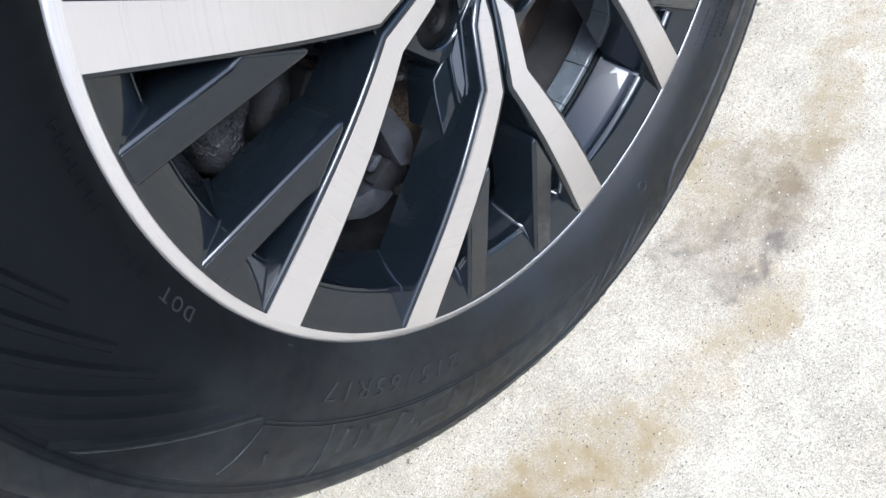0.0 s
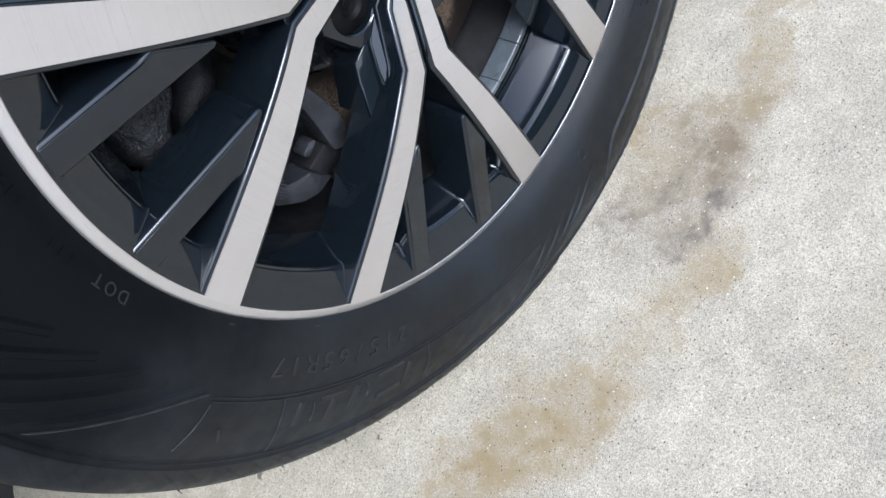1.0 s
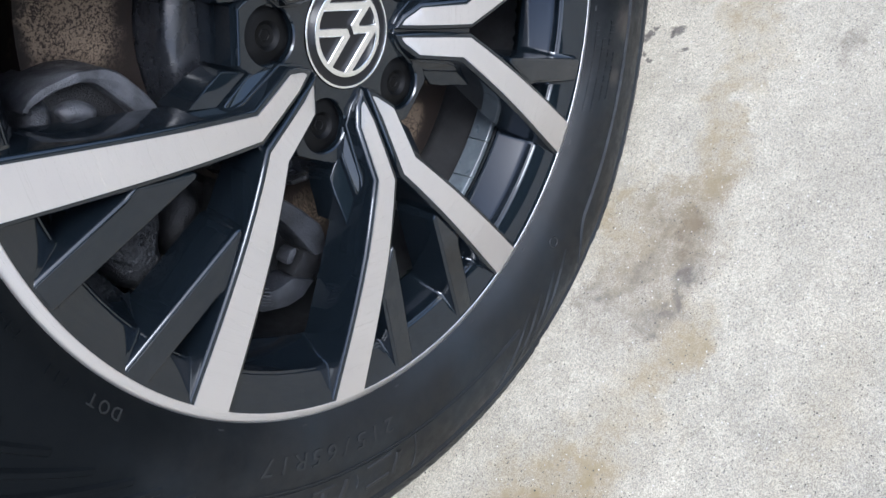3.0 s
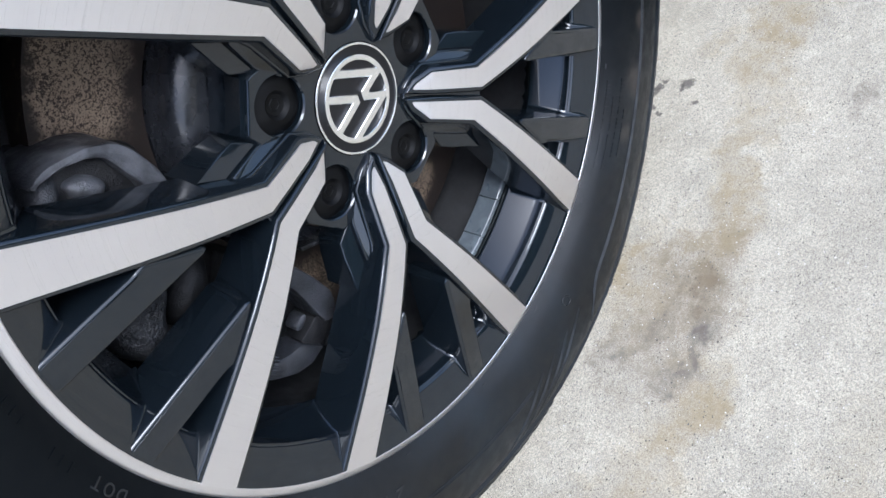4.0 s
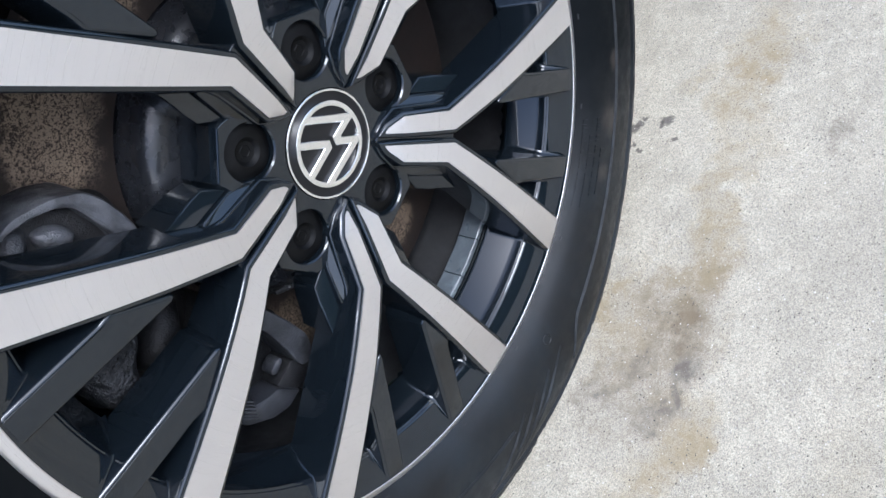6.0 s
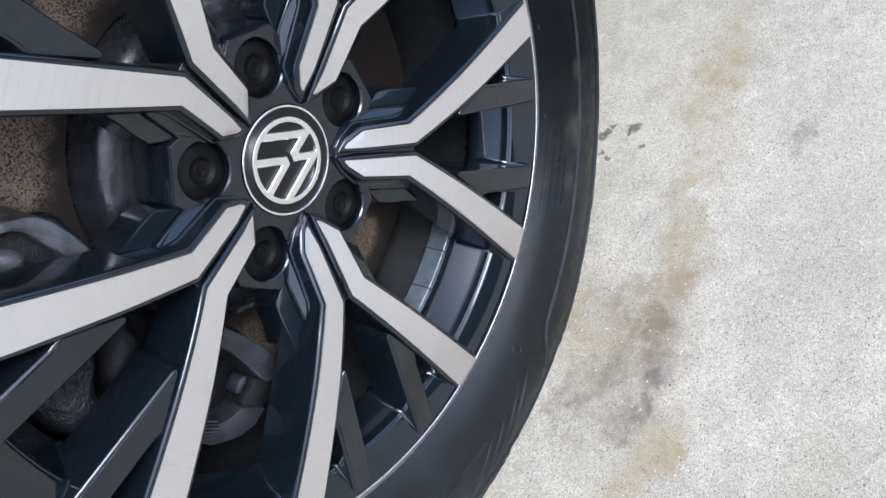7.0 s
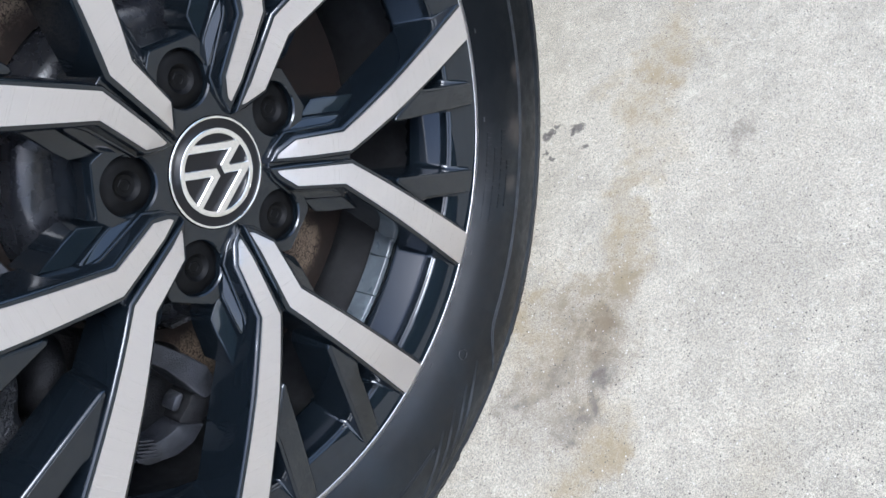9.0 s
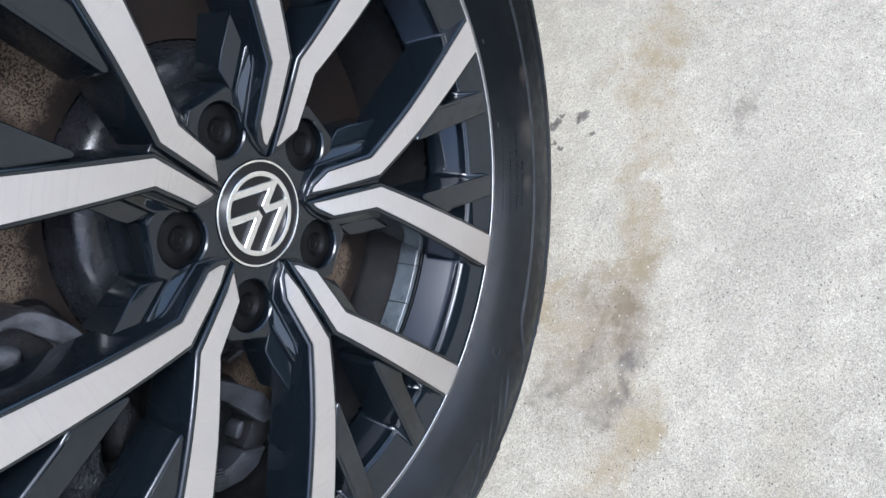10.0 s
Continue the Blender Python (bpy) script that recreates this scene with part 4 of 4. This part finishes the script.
part("carrier_leg", casting([(0.1420, -47.6), (0.1509, -45.9), (0.1563, -47.5), (0.1631, -50.4), (0.1650, -54.5), (0.1570, -56.5), (0.1480, -53.8), (0.1420, -53.0)], 0.0475, 0.09, 0.0014, wob=0.0004, soft=0.0015), DARK_IRON, caliper, "dark cast leg of the carrier")
part("foot", casting([(0.1625, -50.0), (0.1729, -53.2), (0.1781, -56.9), (0.1808, -63.3), (0.1777, -66.7), (0.1681, -63.4), (0.1636, -60.0), (0.1580, -56.9)], 0.0445, 0.09, 0.0018, wob=0.0006, soft=0.002), CARRIER, caliper, "grey cast carrier foot")
part("clip", casting([(0.1479, -58.2), (0.1414, -57.3), (0.1392, -55.7), (0.1419, -55.1), (0.1497, -56.3), (0.1506, -57.6)], 0.0490, 0.06, 0.0006, wob=0.0002, soft=0.001), CAST, caliper, "pale grey spring clip")
part("pad_back", casting([(0.1281, -66.0), (0.1330, -57.7), (0.1516, -55.7), (0.1619, -56.1), (0.1694, -60.1), (0.1681, -68.0)], 0.0640, 0.08, 0.0015, wob=0.0003, soft=0.003), DARK_IRON, caliper, "dark back of a brake pad")
for i in range(6):
    part("rib", casting([(0.1640 + 0.0022 * i, -66.8), (0.1640 + 0.0022 * i, -63.4 + 0.4 * i), (0.1651 + 0.0022 * i, -63.4 + 0.4 * i), (0.1651 + 0.0022 * i, -66.8)], 0.0438, 0.055, 0.0003, wob=0.0, soft=0.0002), CAST, caliper)
part("pin", casting([(0.0955, -61.3), (0.0911, -53.2), (0.0940, -52.0), (0.0985, -60.2)], 0.0500, 0.06, 0.0010, soft=0.002), IRON, caliper)
part("pad_end", casting([(0.1615, -47.0), (0.1629, -40.5), (0.1741, -40.0), (0.1710, -46.0)], 0.0550, 0.07, 0.0025, soft=0.004), IRON, caliper, "grey brake pad end")

# ---- wheel arch, liner and unseen body side, added to block light from above ----
def arc_panel():
    bm = bmesh.new()
    inner, outer = [], []
    n = 48
    for i in range(n + 1):
        a = radians(-76 - 208 * i / n)
        inner.append((0.385 * math.sin(a), HUB_Z + 0.02 - 0.385 * math.cos(a)))
        outer.append((0.450 * math.sin(a), HUB_Z + 0.02 - 0.450 * math.cos(a)))
    rows = []
    for y, k in ((0.092, 0.0), (0.080, 0.15), (0.076, 0.5), (0.074, 1.0), (0.125, 1.0), (0.125, 0.0)):
        rows.append([bm.verts.new((a[0] + (b[0] - a[0]) * k, y, a[1] + (b[1] - a[1]) * k)) for a, b in zip(inner, outer)])
    m = len(rows)
    for j in range(m):
        for i in range(n):
            bm.faces.new((rows[j][i], rows[j][i + 1], rows[(j + 1) % m][i + 1], rows[(j + 1) % m][i]))
    for i in (0, n):
        bm.faces.new([r[i] for r in rows])
    return bm


arch = thing("wheel_arch", "black plastic wheel arch trim round the tyre", "wheel arch", kind="structure")
part("arch_trim", arc_panel(), ARCH, arch, "black textured plastic trim")
liner = bmesh.new()
rows = []
for y in (0.08, 0.40):
    rows.append([liner.verts.new((0.42 * math.sin(radians(a)), y, HUB_Z + 0.02 - 0.42 * math.cos(radians(a)))) for a in range(75, 286, 5)])
for i in range(len(rows[0]) - 1):
    liner.faces.new((rows[0][i], rows[0][i + 1], rows[1][i + 1], rows[1][i]))
liner.faces.new(rows[1])
part("arch_liner", liner, LINER, arch, "black felt arch liner")
side = bmesh.new()
inner = [(0.45 * math.sin(radians(a)), HUB_Z + 0.02 - 0.45 * math.cos(radians(a))) for a in range(90, 271, 6)]
outer = []
for x, z in inner:
    k = max(abs(x) / 1.2, max(0.0, z - HUB_Z - 0.02) / 0.75, 1e-3)
    outer.append((x / k, HUB_Z + 0.02 + (z - HUB_Z - 0.02) / k))
for y in (0.06, 0.09):
    a, b = [side.verts.new((x, y, z)) for x, z in inner], [side.verts.new((x, y + 0.06 * (z - 0.35), z)) for x, z in outer]
    for i in range(len(a) - 1):
        side.faces.new((a[i], a[i + 1], b[i + 1], b[i]))
BODY_PAINT = material("dark_car_paint", (0.03, 0.032, 0.036), 0.3, 0.0, 1.0)
part("body_side", side, BODY_PAINT, arch, "plain dark painted body side, unseen, added to block light")
# unseen inner body, added to keep the ground under the car dark
under = bmesh.new()
vs = [under.verts.new(p) for p in ((-2.2, 0.1, 0.30), (-0.42, 0.1, 0.30), (-0.42, 0.40, 0.30), (0.42, 0.40, 0.30), (0.42, 0.1, 0.30), (2.2, 0.1, 0.30), (2.2, 1.8, 0.30), (-2.2, 1.8, 0.30))]
top = [under.verts.new((v.co.x * 0.96, v.co.y + 0.02, 1.08)) for v in vs]
under.faces.new(vs)
under.faces.new(top)
for i in range(len(vs)):
    under.faces.new((vs[i - 1], vs[i], top[i], top[i - 1]))
bmesh.ops.triangulate(under, faces=under.faces[:])
part("underbody", under, LINER, arch, "dark inner body of the car, unseen, added to block light")

# unseen roof and upper body, added to close off light over the wheel
upper = bmesh.new()
section = [(0.12, 1.06), (0.15, 1.14), (0.28, 1.52), (0.36, 1.60), (0.50, 1.63), (1.30, 1.63), (1.44, 1.60), (1.52, 1.52), (1.68, 1.14), (1.71, 1.06)]
ends = [[upper.verts.new((x * (1 - 0.35 * max(0.0, z - 1.14)), y, z)) for y, z in section] for x in (-2.1, -1.0, 0.0, 1.0, 2.1)]
for a, b in zip(ends, ends[1:]):
    for i in range(len(section)):
        upper.faces.new((a[i - 1], a[i], b[i], b[i - 1]))
upper.faces.new(ends[0])
upper.faces.new(ends[-1])
part("upper_body", upper, BODY_PAINT, arch, "plain dark painted roof and upper body, unseen, added to close the shell")

# ---- loose grains in the concrete ----
def aggregate(name, count, least, more, power, mat, label):
    rnd = random.Random(count)
    verts, faces = [], []
    for _ in range(count):
        x, y = rnd.uniform(-0.45, 0.60), rnd.uniform(-0.48, 0.13)
        size = least + more * rnd.random() ** power
        a, k = rnd.uniform(0, 6.28), len(verts)
        z0 = 0.0008 * noise.noise((x * 9, y * 9, 0))
        for i in range(5):
            rr = size * rnd.uniform(0.7, 1.25)
            verts.append((x + rr * math.cos(a + i * 1.2566), y + rr * 0.8 * math.sin(a + i * 1.2566), z0 - 0.0001))
        verts.append((x, y, z0 + size * 0.30))
        faces += [(k + i, k + (i + 1) % 5, k + 5) for i in range(5)]
    me = bpy.data.meshes.new(name)
    me.from_pydata(verts, [], faces)
    me.materials.append(mat)
    return tagged(new(name, me), label, "aggregate", kind="stuff")


aggregate("aggregate", 24000, 0.00028, 0.0009, 3.2, GRAIN, "pale and grey sand grains in the concrete surface")
aggregate("pebbles", 38000, 0.00028, 0.0008, 2.6, SPECK, "small dark specks and pits scattered over the concrete")
